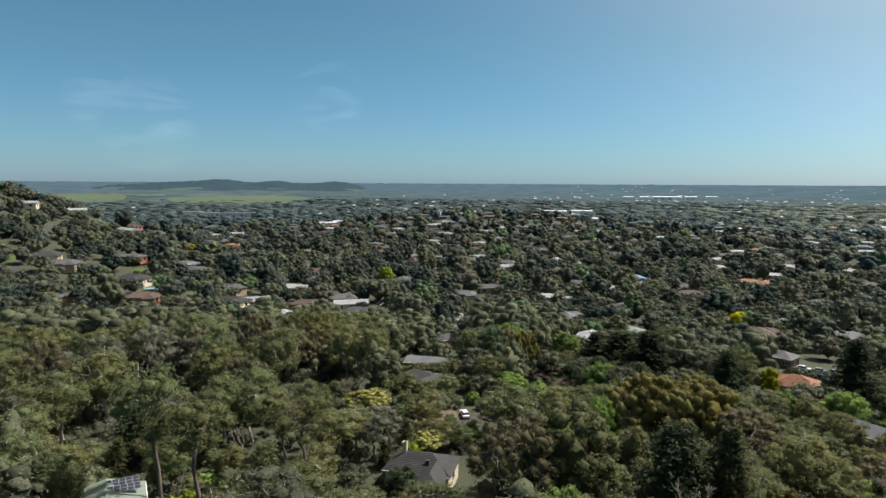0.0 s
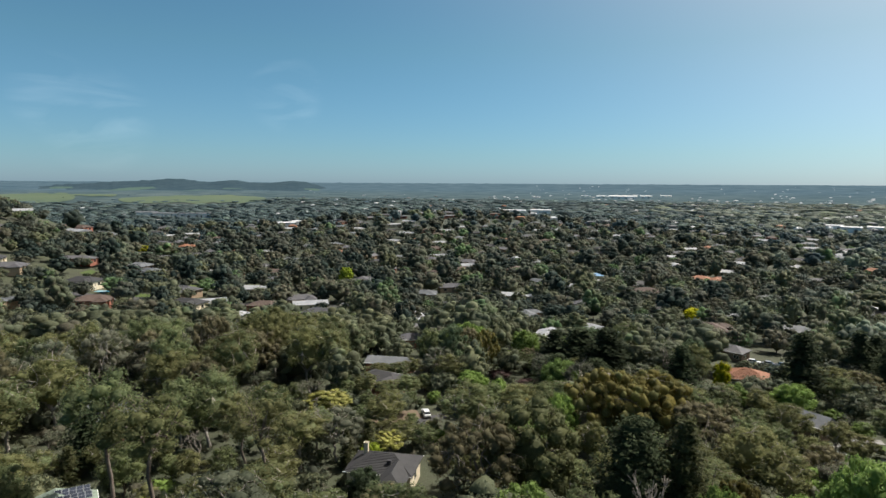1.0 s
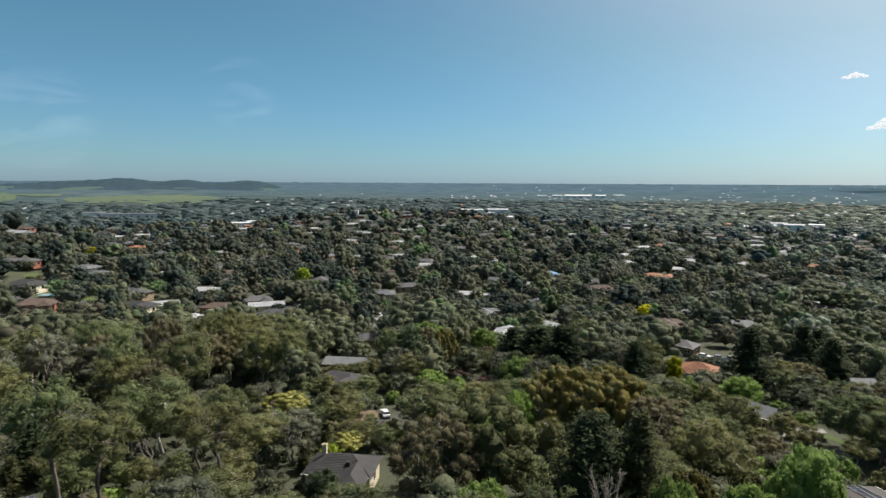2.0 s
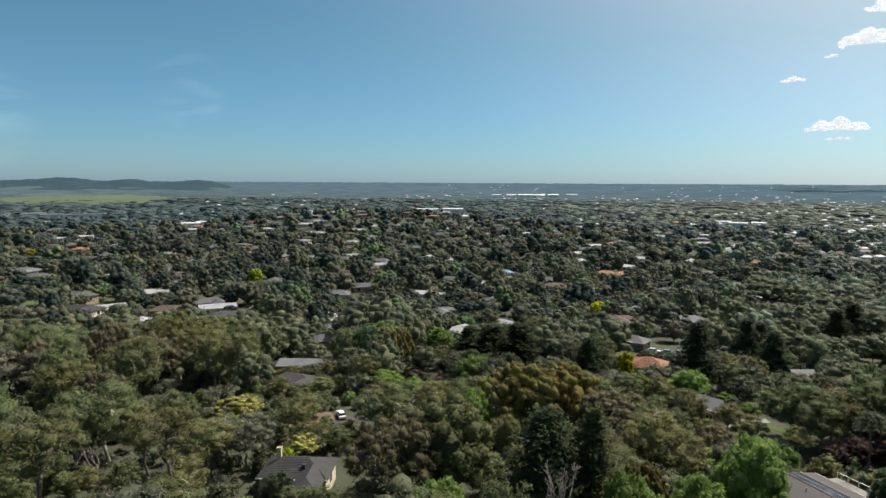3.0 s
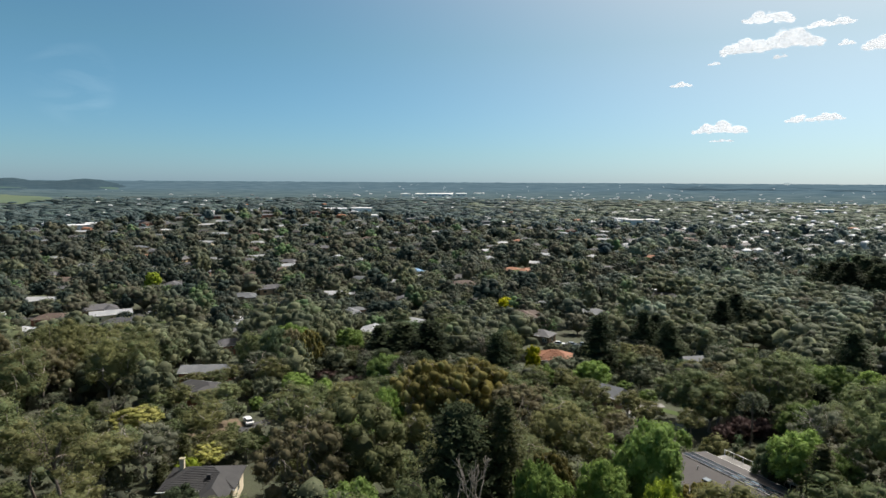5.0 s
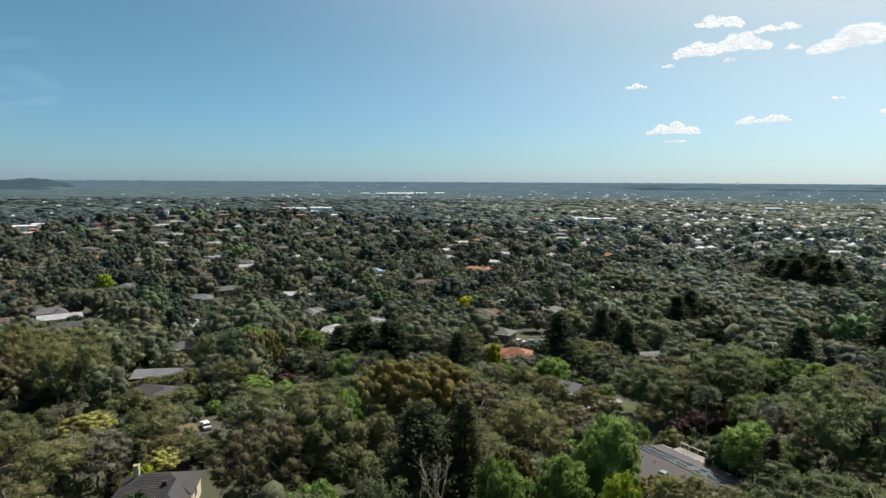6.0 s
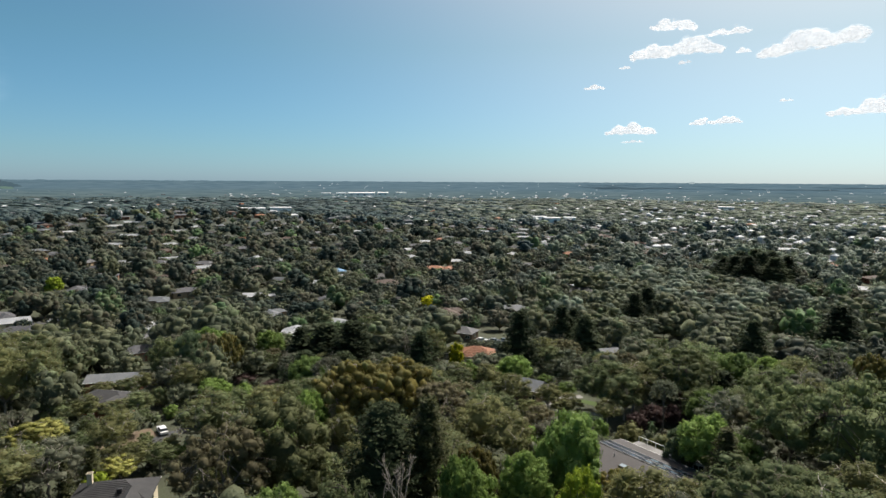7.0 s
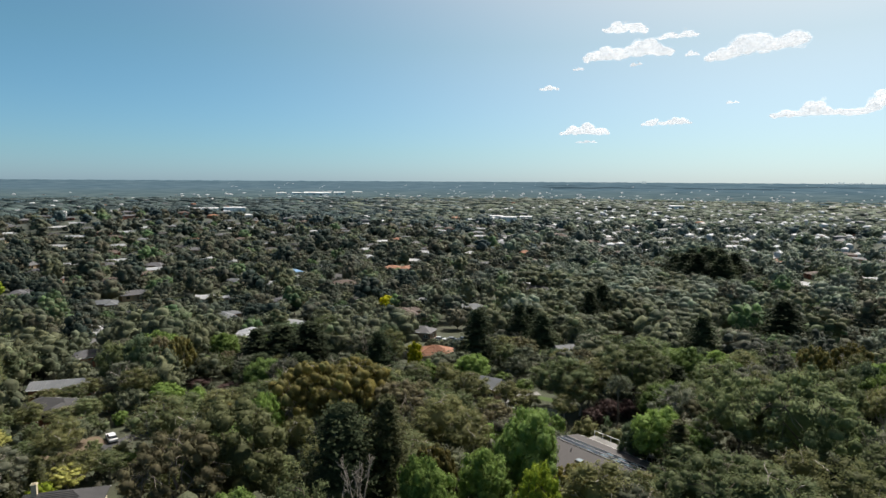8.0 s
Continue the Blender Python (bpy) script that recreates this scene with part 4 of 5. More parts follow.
home(red_house, 3.2, 223.5, 5, 7, 0.4, sight=0.6)

# suburban patterns, copied along the streets
SUBURB = [
    house(15, 9, "brick suburban house with a grey tiled hip roof", "brick_tan", "tile_grey", 1.8, wing=4.0, far=True),
    house(14, 9, "brick suburban house with a brown tiled hip roof", "brick", "tile_brown", 1.8, wing=3.5, far=True),
    house(16, 9, "suburban house with a pale steel roof", "cream", "tin_white", 1.4, gable=True, far=True),
    house(14, 8, "suburban house with a mid-grey steel roof", "brick_tan", "tin_grey", 1.5, wing=4.0, far=True),
    house(15, 9, "suburban house with a charcoal tiled roof", "cream", "tile_dark", 1.9, wing=4.0, far=True),
    house(13, 9, "suburban house with a terracotta tiled roof", "brick", "tile_orange", 1.9, wing=3.0, far=True),
    house(20, 9, "long low house with a blue-grey roof", "brick", "tile_grey", 1.3, far=True),
    house(10, 8, "house with a blue steel roof", "cream", "tin_blue", 1.7, far=True),
]
KNOWN = [(0, -186, 311, 15), (6, -176, 354, -6), (3, -139, 358, -20), (4, -149, 305, -10), (1, -129, 271, 12), (0, -107, 316, -30), (4, -95, 284, -18),
         (2, -88, 290, 25), (1, -64, 296, -8), (2, -45, 309, 12), (0, -37, 287, -15), (1, -85, 417, 8), (7, 130, 422, 0), (5, 196, 405, -30), (5, 204, 397, 20)]
for k, x, y, turn in KNOWN:
    copied(SUBURB[k], x, y, turn, 10)["group"] = "suburban houses"
KNOWN_2 = [(2, 50, 461, 10), (2, -11, 780, 0), (2, 30, 525, 15), (2, -3, 512, -5), (0, 28.5, 371, 8), (2, -272, 414, 20), (2, -264, 456, 35),
           (4, -200, 318, 25), (3, -150, 372, -15), (0, -52, 322, 20), (2, -153, 866, 4)]
for k, x, y, turn in KNOWN_2:
    copied(SUBURB[k], x, y, turn, 8, sight=1.3 if x < -250 else 0.9)["group"] = "suburban houses"
rng = np.random.default_rng(7)
spots = [(h[0], h[1]) for h in homes]
count = 0
for _ in range(6000):
    az, r = rng.uniform(-40, 72), 225 * (rng.uniform(0, 1) * ((900 / 225) ** 1.35 - 1) + 1) ** (1 / 1.35)
    x, y = polar(az, r)
    if az < -27 and r > 380 and rng.uniform() < 0.6 or 40 < az < 60 and 230 < r < 520 or (az < -3 and r < 265) or (az > 30 and r < 300):
        continue
    if min(math.hypot(x - a, y - b) for a, b in spots) < 23:
        continue
    spots.append((x, y))
    k = int(rng.choice(8, p=[0.24, 0.15, 0.20, 0.20, 0.13, 0.02, 0.06, 0.0]))
    copied(SUBURB[k], x, y, float(rng.uniform(-35, 35) + (90 if rng.uniform() < 0.3 else 0)), 5.0, sight=float(rng.choice([0.75, 0.95, 1.3])))["group"] = "suburban houses"
    count += 1
    if count == 300:
        break

# ---- streets, drives, gardens ----
draped("road", [polar(-36, 330), polar(-34.2, 362), polar(-33, 405), polar(-31, 470)], (6, 6), M["asphalt"], 0.08, "narrow asphalt street climbing the hill", "road")
draped("verge", [polar(-34.9, 350), polar(-34.0, 385), polar(-33.2, 420)], (2.4, 2.4), M["grass"], 0.12, "mown green verge along the hill street", "grass")
draped("street", [(-160, 285), (-100, 300), (-40, 320), (40, 345), (110, 360), (190, 352)], (7, 7), M["asphalt"], 0.08, "asphalt suburban street between gardens", "road")
draped("lane", [(2, 140), (14, 148), (30, 139), (43, 128)], (3.2, 3.2), M["asphalt"], 0.06, "narrow grey lane between gardens", "road", 3)
draped("driveway", [(39, 119), (41, 127), (43, 136), (48, 142)], (4.2, 3.5), M["concrete"], 0.10, "pale concrete driveway strewn with cuttings", "driveway", 2)
draped("path", [(92, 124), (98, 129), (104, 127)], (3, 3), M["concrete"], 0.08, "pale concrete garden path", "path", 2)
draped("lawn", [(101, 125), (103, 121), (105, 116.5)], (2.6, 3.2), M["grass"], 0.07, "small bright green lawn", "lawn", 2)
draped("lawn", [(108, 126), (115, 121)], (4, 4), M["grass"], 0.05, "small shaded lawn under gum trees", "lawn", 2)
draped("patio", [(106, 107), (113, 107)], (7, 7), M["dirt"], 0.08, "brown earth patio", "patio", 2)
draped("yard", [(-10, 142), (4, 146)], (7, 7), M["dirt"], 0.05, "bare earth yard beside the lane", "yard", 2)


for x, y, w, d in ((-120, 300, 9, 14), (-95, 300, 8, 12), (-70, 283, 8, 12), (-50, 296, 8, 10), (-160, 338, 9, 12), (-110, 345, 10, 14), (15, 356, 8, 12), (48, 362, 8, 10), (120, 345, 9, 12), (-25, 300, 8, 12)):
    draped("lawn", [(x - w / 2, y), (x + w / 2, y)], (d, d), M["grass"], 0.07, "mown green backyard lawn", "lawn", 3)
    homes.append((x, y, 5.0, 0.3, 1.5))
for x, y, dx, dy in ((-132, 283, 6, 10), (-82, 298, 4, 10), (-20, 316, -4, 10), (62, 352, 3, 12), (150, 356, -3, 11)):
    draped("driveway", [(x, y), (x + dx, y + dy)], (3.4, 3.4), M["concrete"], 0.09, "pale concrete suburban driveway", "driveway", 3)


def fence(x0, y0, x1, y1, label, high=1.5, gap=0.16):
    base = new("fence")
    L = math.hypot(x1 - x0, y1 - y0)
    base.matrix_basis = pose(x0, y0, float(ground_z(x0, y0)), 0, 0, math.degrees(math.atan2(y1 - y0, x1 - x0)))
    post = bmesh.new()
    box(post, -0.05, -0.05, -0.3, 0.05, 0.05, high + 0.1, 0.01)
    pm = part("post", post, M["timber"], base)
    slat = bmesh.new()
    box(slat, 0, -0.012, -0.05, L, 0.012, 0.05)
    sm = part("rail", slat, M["white"], base)
    sm.location = (0, -0.07, high)
    for i in range(1, int(L / 2) + 1):
        o = new("post", pm.data)
        o.parent, o.location = base, (2.0 * i, 0, 0)
    for i in range(1, 6):
        o = new("rail", sm.data)
        o.parent, o.location = base, (0, -0.07, high - gap * 1.6 * i)
    return tagged(base, label, "fence")


fence(88.5, 122.5, 97.0, 110.5, "white railed timber garden fence")


# ---- cars ----
def car(paint, label):
    base = new("car")
    bm = bmesh.new()
    box(bm, -2.2, -0.87, 0.32, 2.2, 0.87, 0.92, 0.12)
    part("body", bm, M[paint], base)
    bm = solid([(-1.75, -0.78, 0.9), (1.05, -0.78, 0.9), (1.05, 0.78, 0.9), (-1.75, 0.78, 0.9), (-1.35, -0.62, 1.38), (0.35, -0.62, 1.38), (0.35, 0.62, 1.38), (-1.35, 0.62, 1.38)],
               [(0, 1, 5, 4), (1, 2, 6, 5), (2, 3, 7, 6), (3, 0, 4, 7), (0, 3, 2, 1), (4, 5, 6, 7)])
    part("window_glass", bm, M["glass"], base, "dark glass")
    bm = bmesh.new()
    box(bm, -1.36, -0.64, 1.37, 0.36, 0.64, 1.43, 0.03)
    part("roof", bm, M[paint], base)
    for x in (-1.35, 1.35):
        for y in (-0.8, 0.8):
            bm = bmesh.new()
            bmesh.ops.create_cone(bm, cap_ends=True, segments=14, radius1=0.32, radius2=0.32, depth=0.2, matrix=Matrix.Translation((x, y, 0.32)) @ Matrix.Rotation(math.pi / 2, 4, "X"))
            w = part("wheel", bm, M["rubber"], base)
            bm = bmesh.new()
            bmesh.ops.create_cone(bm, cap_ends=True, segments=10, radius1=0.19, radius2=0.17, depth=0.22, matrix=Matrix.Translation((x, y, 0.32)) @ Matrix.Rotation(math.pi / 2, 4, "X"))
            part("rim", bm, M["steel"], w)
    for y in (-0.6, 0.6):
        bm = bmesh.new()
        box(bm, 2.17, y - 0.18, 0.62, 2.215, y + 0.18, 0.76)
        part("headlight", bm, M["skylight"], base)
    return tagged(base, label, "car", "parked cars")


CARS = [car("car_white", "white parked car on the asphalt"), car("car_silver", "silver parked car on the asphalt"), car("car_red", "red parked car on the asphalt"), car("car_dark", "dark parked car on the asphalt")]
CAR_SPOTS = [(0, 5.4, 145.0, 98), (0, 116, 199.5, -40), (1, 120, 197, -40), (0, 124, 195.5, -20), (2, 181, 176, 10), (0, 190, 172, 30), (1, -96, 303, 20), (0, -30, 323, 17), (3, 60, 350, 15)]
homes += [(41, 124, 2.5, 0.4, 1.0), (43, 133, 2.5, 0.4, 1.0), (97.5, 128, 2.5, 0.4, 1.0), (102.5, 121, 2.5, 0.4, 1.0), (93, 116, 3.0, 1.5, 0.6)]
homes += [(*polar(a, r), 3.0, 0.3, 1.0) for a, r in ((-34.9, 350), (-34.4, 368), (-34.0, 385), (-33.6, 402))]
parked = set()
for k, x, y, turn in CAR_SPOTS:
    m = pose(x, y, float(ground_z(x, y)) + 0.08, 0, 0, turn)
    if k in parked:
        copy_thing(CARS[k], m)
    else:
        parked.add(k)
        CARS[k].matrix_basis = m
    homes.append((x, y, 3.0, 1.5, 0.4))
pool = bmesh.new()
box(pool, -4, -2, -0.5, 4, 2, 0.12, 0.05)
pool_ob = new("swimming_pool", bpy.data.meshes.new("swimming_pool"))
pool.to_mesh(pool_ob.data)
pool.free()
pool_ob.data.materials.append(M["pool"])
tagged(set_down(pool_ob, -140, 300, -10, 0.1), "blue backyard swimming pool", "pool")
homes.append((-140, 300, 7, 0.3, 0.5))


# ---- trees that stand out, by bearing, range, height of the top over the hover point's foot, and crown width ----
def stand(kind, rows, group=""):
    rng = np.random.default_rng(len(kind) * 31 + len(rows))
    for az, r, top, wide in rows:
        x, y = polar(az, r)
        plant(kind, x, y, top - float(ground_z(x, y)), wide, rng, group)


stand("broad_pine", [(21.2, 98, 19.0, 18.5)])
stand("grey_pine", [(11.9, 103, 19.4, 15.8)])
stand("deodar", [(25.3, 99, 19.5, 12.5)])
stand("golden", [(18.9, 131, 16.5, 20.0), (22.2, 135, 16.0, 19.0)])
stand("brown", [(6.8, 97, 17.8, 16.0), (26.5, 128, 13.0, 14.0)])
stand("green", [(6.3, 160, 7.2, 8.6), (11.2, 203, 7.8, 10.0), (14.5, 205, 6.1, 6.4), (38.5, 100, 18.9, 10.8), (28.4, 84, 17.7, 7.2), (34.5, 92, 14.5, 9.0), (14.5, 124, 14.3, 7.0)])
stand("olive", [(-32.5, 112, 13.0, 9.0), (-24.0, 118, 10.0, 8.0)])
stand("lime", [(39.5, 82, 16.7, 6.6), (-5.1, 388, 3.5, 9.0)])
stand("yellow", [(27.9, 180, 8.4, 4.6), (25.3, 300, 0.5, 8.0), (-21.8, 478, 12.0, 10.0)])
stand("wattle", [(-6.9, 143, 7.6, 11.5), (-1.2, 124, 5.0, 7.0)])
stand("tall", [(-25.0, 108, 25.5, 12.0), (-22.0, 98, 23.8, 13.0), (-12.5, 102, 20.0, 11.0), (-14.5, 112, 18.0, 10.0)])
stand("pine", [(16.0, 188, 12.1, 15.0), (18.3, 181, 14.2, 13.5), (-26.4, 134, 11.5, 8.5), (33.7, 190, 15.5, 11.0), (44.6, 285, 9.5, 12.0), (59.0, 255, 12.5, 16.0), (43.6, 276, 8.0, 10.0),
               (53.0, 205, 14.0, 11.0), (37.4, 222, 11.5, 9.0), (39.5, 212, 10.5, 10.0), (38.4, 226, 10.0, 8.0), (13.8, 192, 10.5, 10.0)])
stand("pine", [(51.4, 440, 8.5, 17.0), (52.4, 425, 10.0, 18.0), (53.4, 445, 11.0, 18.0), (54.3, 430, 9.5, 18.0), (55.2, 450, 9.0, 16.0), (52.9, 470, 10.5, 18.0), (54.0, 480, 9.0, 17.0), (51.8, 465, 9.0, 16.0), (50.6, 452, 6.5, 14.0)], "dark stand of trees")
stand("spruce", [(-27.8, 128, 7.6, 4.6), (-3.2, 122, 8.3, 4.8), (-5.2, 118, 8.0, 4.0), (51.5, 112, 14.0, 7.0)])
stand("spreading", [(60.9, 118, 23.5, 20.0), (56.5, 122, 20.0, 15.0), (41.5, 152, 12.3, 17.0), (47.8, 160, 14.9, 19.0), (54.6, 83, 21.0, 16.0), (62.5, 150, 16.0, 16.0)])
stand("gum", [(43.8, 156, 11.5, 13.0), (51.8, 79, 15.5, 7.0), (58.6, 84, 20.0, 13.0), (30.5, 118, 13.5, 12.0), (33.0, 114, 12.0, 11.0), (64.5, 92, 19.0, 13.0)])
stand("blue", [(-3.7, 104, 6.8, 6.5), (47.9, 121, 10.0, 6.0)])
stand("green", [(50.0, 118, 14.0, 9.5), (52.4, 116, 12.0, 7.0)])
stand("twig", [(23.2, 83, 16.4, 10.5)])
stand("bare", [(-8.5, 150, 8.0, 9.0), (-18.0, 125, 8.0, 8.0), (-29.0, 140, 7.0, 7.0), (-12.5, 165, 6.5, 9.0), (-1.5, 158, 5.0, 8.0)])
stand("copper", [(45.5, 147, 5.0, 6.5), (44.2, 143, 4.0, 5.0), (47.2, 150, 4.5, 6.0), (11.5, 172, 1.5, 7.0), (9.0, 178, 2.0, 7.0)])
stand("hedge", [(-24.0, 108, 4.0, 4.0), (-22.6, 109, 4.0, 3.5), (-25.0, 111, 3.0, 3.0), (-33.5, 107, 3.5, 4.0), (-3.0, 119, 5.0, 5.0)])
stand("palm", [(46.3, 140, 12.4, 5.8)])
stand("gum", [(-1.2, 128, 6.0, 7.0), (0.3, 127, 5.8, 6.5), (1.9, 126, 5.4, 7.0), (-3.2, 157, 7.0, 8.0), (-1.2, 157, 5.4, 7.0), (0.4, 158, 6.2, 7.5), (-2.2, 174, 4.9, 7.0), (-0.4, 174, 5.2, 7.0), (0.9, 176, 5.4, 6.5), (30.9, 160, 8.2, 7.5), (33.0, 149, 9.0, 9.0), (36.3, 148, 7.5, 8.0), (41.6, 143, 6.5, 7.5), (38.0, 146, 6.0, 7.0), (17.4, 120, 10.0, 6.5), (43.0, 149, 9.0, 8.0)])
stand("shrub", [(2.5, 133, 4.0, 5.0), (4.0, 129, 4.5, 6.0), (-22.5, 113, 4.5, 5.0), (-21.0, 116, 4.0, 5.0), (43.5, 132, 5.5, 6.0), (46.5, 128, 5.5, 6.0), (38.0, 166, 3.0, 5.0), (36.0, 172, 3.0, 5.0)])

# what must stay in sight between the random trees: bearing, range, lowest line of sight, half width in degrees
sights = []
for x, y, clear, high, sight in homes:
    r = math.hypot(x, y)
    sights.append((math.degrees(math.atan2(x, y)), r, (float(ground_z(x, y)) + sight * high - EYE_Z) / r, math.degrees(clear * (0.75 if sight < 0.5 else 0.5 if r < 215 else 0.28) / r)))
marks = len(trees)
for x, y, wide, high in list(trees):
    r = math.hypot(x, y)
    sights.append((math.degrees(math.atan2(x, y)), r, (float(ground_z(x, y)) + high * 0.42 - EYE_Z) / r, math.degrees(wide * 0.45 / r)))
S = np.array(sights)
H = np.array([h[:3] for h in homes])


def headroom(x, y, wide):
    """The greatest height that a tree may have here without hiding what stands behind it."""
    r, az = math.hypot(x, y), math.degrees(math.atan2(x, y))
    keep = 1.0 if r < 205 else 0.5
    s = S[(S[:, 1] > r + 2) & (np.abs(S[:, 0] - az) < S[:, 3] + keep * math.degrees(wide * 0.4 / r))]
    if not len(s):
        return 99.0
    return float((s[:, 2] * r).min() + EYE_Z - ground_z(x, y))


def woods(az, r):
    """How wooded the land is: bush on the near left slopes and a belt to the right, gardens elsewhere."""
    return (az < 0 and r < 250) or (38 < az < 53 and 230 < r < 430)


rng = np.random.default_rng(21)
limit = 430
for _ in range(14000):
    az = rng.uniform(-44, 72)
    r = math.sqrt(rng.uniform(68 ** 2, 205 ** 2))
    x, y = polar(az, r)
    bush = az < 1 and r < 185
    wide = rng.uniform(10.5, 15.5) if bush else rng.uniform(8.5, 13.5)
    if min(math.hypot(x - t[0], y - t[1]) - (0.24 if bush else 0.28) * (wide + t[2]) for t in trees) < 0:
        continue
    if (np.hypot(H[:, 0] - x, H[:, 1] - y) < H[:, 2] + wide * 0.3).any():
        continue
    want = rng.uniform(13, 18.5) if bush else rng.uniform(11, 18) if woods(az, r) else rng.uniform(8, 15)
    want = min(want, headroom(x, y, wide))
    if want < 3.0:
        continue
    if want < 6.0:
        kind, wide = ("olive" if az < 2 else "shrub"), min(wide, 5.0 if az > 2 else 6.5)
    elif az < 0:
        kind = rng.choice(["gum", "grey_gum", "brown", "tall", "bare", "green"], p=[0.72, 0.14, 0.08, 0.05, 0.0, 0.01])
    else:
        kind = rng.choice(["gum", "grey_gum", "brown", "golden", "green", "pine", "blue", "olive"], p=[0.24, 0.12, 0.07, 0.04, 0.23, 0.06, 0.10, 0.14])
    if kind in ("pine", "blue") and r < 150:
        kind = "gum"
    if kind == "tall" and want < 14:
        kind = "gum"
    plant(str(kind), x, y, want, min(wide, want * 1.05), rng, "trees of the near bush" if az < 0 else "garden trees")
    if len(trees) >= limit:
        break
near_taken = np.array([(t[0], t[1], t[2]) for t in trees])

# ---- undergrowth between the near trees ----
rng = np.random.default_rng(29)
under_v, under_l = [], []
for _ in range(2000):
    az, r = rng.uniform(-44, 72), math.sqrt(rng.uniform(66 ** 2, 225 ** 2))
    x, y = polar(az, r)
    if (np.hypot(H[:, 0] - x, H[:, 1] - y) < H[:, 2] * 0.85).any() or 36 < x < 52 and 117 < y < 145 or -4 < x < 9 and 139 < y < 149 or 94 < x < 118 and 104 < y < 132:
        continue
    h = min(rng.uniform(1.5, 5.0) if az < 0 else rng.uniform(1.0, 3.6), headroom(x, y, 2.5) + 1.0)
    if h < 0.6:
        continue
    w = h * rng.uniform(0.7, 1.2)
    c = (x, y, float(ground_z(x, y)) + h * 0.4)
    under_l.append(lump(rng, c, (w * 0.3, w * 0.3, h * 0.32), False, 0.3))
    p, d = shell(rng, c, (w * 0.55, w * 0.55, h * 0.55), 56)
    under_v.append(sprays(rng, p, d + (0, 0, 0.3), 0.36, 0.5, 0.5))
under_tone = np.repeat(np.clip(rng.normal(0.56, 0.13, len(under_v)), 0, 1), 56 * 3)
scrub = new("undergrowth", leaf_mesh("undergrowth", np.concatenate(under_v), M["wood"], under_tone, under_l, under_tone[::168]))
tagged(scrub, "dense green and olive scrub under the trees", "undergrowth", kind="stuff")

# ---- woodland beyond, in two joined masses ----
wood_v, wood_t, far_v, far_t, stems = [], [], [], [], ([], [])
wood_l, wood_lt, far_l, far_lt = [], [], [], []
out_v, out_t, out_l, out_lt = [], [], [], []


def massed(rng, x, y, high, wide, tone, n, size, k, verts, tones, cores, core_tones, low=0.2):
    """One tree of the joined woods: a dome of k leafy billows, n sprays in all, in one tone."""
    z, R = float(ground_z(x, y)), wide / 2
    z0 = high * (low + (1 - low) * 0.42)
    if k == 1:
        at, rr, d = np.array([(0, 0, z0)]), R, (high - z0)
        cores.append(lump(rng, (x, y, z + z0), (R * 0.95, R * 0.95, d), False, 0.2, -0.5))
        core_tones.append(tone)
        flat = d / R
    else:
        rr = R * math.sqrt(2.3 / k) * 1.05
        flat = min(1.0, 0.9 * high * (1 - low) / wide)
        at, _ = over_crown(rng, k, z0, max(0.1, R - rr * 0.75), max(0.1, high - z0 - rr * flat * 0.85), (z0 - high * low) * 0.8, -0.25, 0.2)
        for c in at:
            q = rng.uniform(0.6, 1.15) * rr * 0.66
            cores.append(lump(rng, c + (x, y, z), (q, q, q * flat), False, 0.26, -0.6))
            core_tones.append(tone + rng.normal(0, 0.03))
        cores.append(lump(rng, (x, y, z + z0), (R * 0.55, R * 0.55, (high - z0) * 0.6), False, 0.2, -0.7))
        core_tones.append(tone)
    d = rng.normal(0, 1, (n, 3))
    d[:, 2] = np.abs(d[:, 2]) * 1.1 - 0.4
    d /= np.linalg.norm(d, axis=1)[:, None]
    w = at[rng.integers(0, len(at), n)] + d * (rr, rr, rr * flat) * rng.uniform(0.7, 1.25, (n, 1)) + (x, y, z)
    verts.append(sprays(rng, w, d + (0, 0, 0.15), size, 0.6, 0.4))
    tones.append(np.full(n * 3, tone))


def tone_at(rng, x, y, belt):
    t = 0.36 + 0.30 * noise.noise((x * 0.012, y * 0.012, 3.0)) + rng.normal(0, 0.27)
    if belt:
        t = (0.72 if x < 0 else 0.68) + 0.08 * noise.noise((x * 0.02, y * 0.02, 5.0)) + rng.normal(0, 0.05)
    if math.degrees(math.atan2(x, y)) < 4 and math.hypot(x, y) < 540 and not belt:
        t -= 0.10
    if -29 < math.degrees(math.atan2(x, y)) < -9 and 540 < math.hypot(x, y) < 790:
        t = 0.06 + abs(rng.normal(0, 0.12))
    # lighter leaf tone out to the right imitates the veil of glare
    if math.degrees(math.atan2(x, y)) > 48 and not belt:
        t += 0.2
    if rng.uniform() < (0.01 if belt else 0.04):
        t = rng.uniform(0.8, 1.0)
    return float(np.clip(t, 0, 1))


WORKS = ((-21.3, 1290, 36, 26, 7), (-20.2, 1270, 30, 24, 6), (-18.9, 1240, 22, 18, 6), (-17.8, 1220, 26, 18, 6), (-16.9, 1200, 20, 16, 6), (-10.2, 880, 22, 14, 5), (-9.2, 890, 16, 12, 5), (36.3, 1010, 24, 18, 5), (37.8, 1030, 18, 16, 5), (50.5, 1650, 34, 26, 6), (35.2, 1040, 20, 14, 5), (10.0, 1300, 44, 25, 8), (12.3, 1320, 40, 25, 8))


def in_clearing(az, r):
    """Whether a place lies on the works yards or the open ground before them."""
    return any(abs(az - a) < math.degrees(0.55 * w / q) and q - 70 < r < q + d for a, q, w, d, h in WORKS)


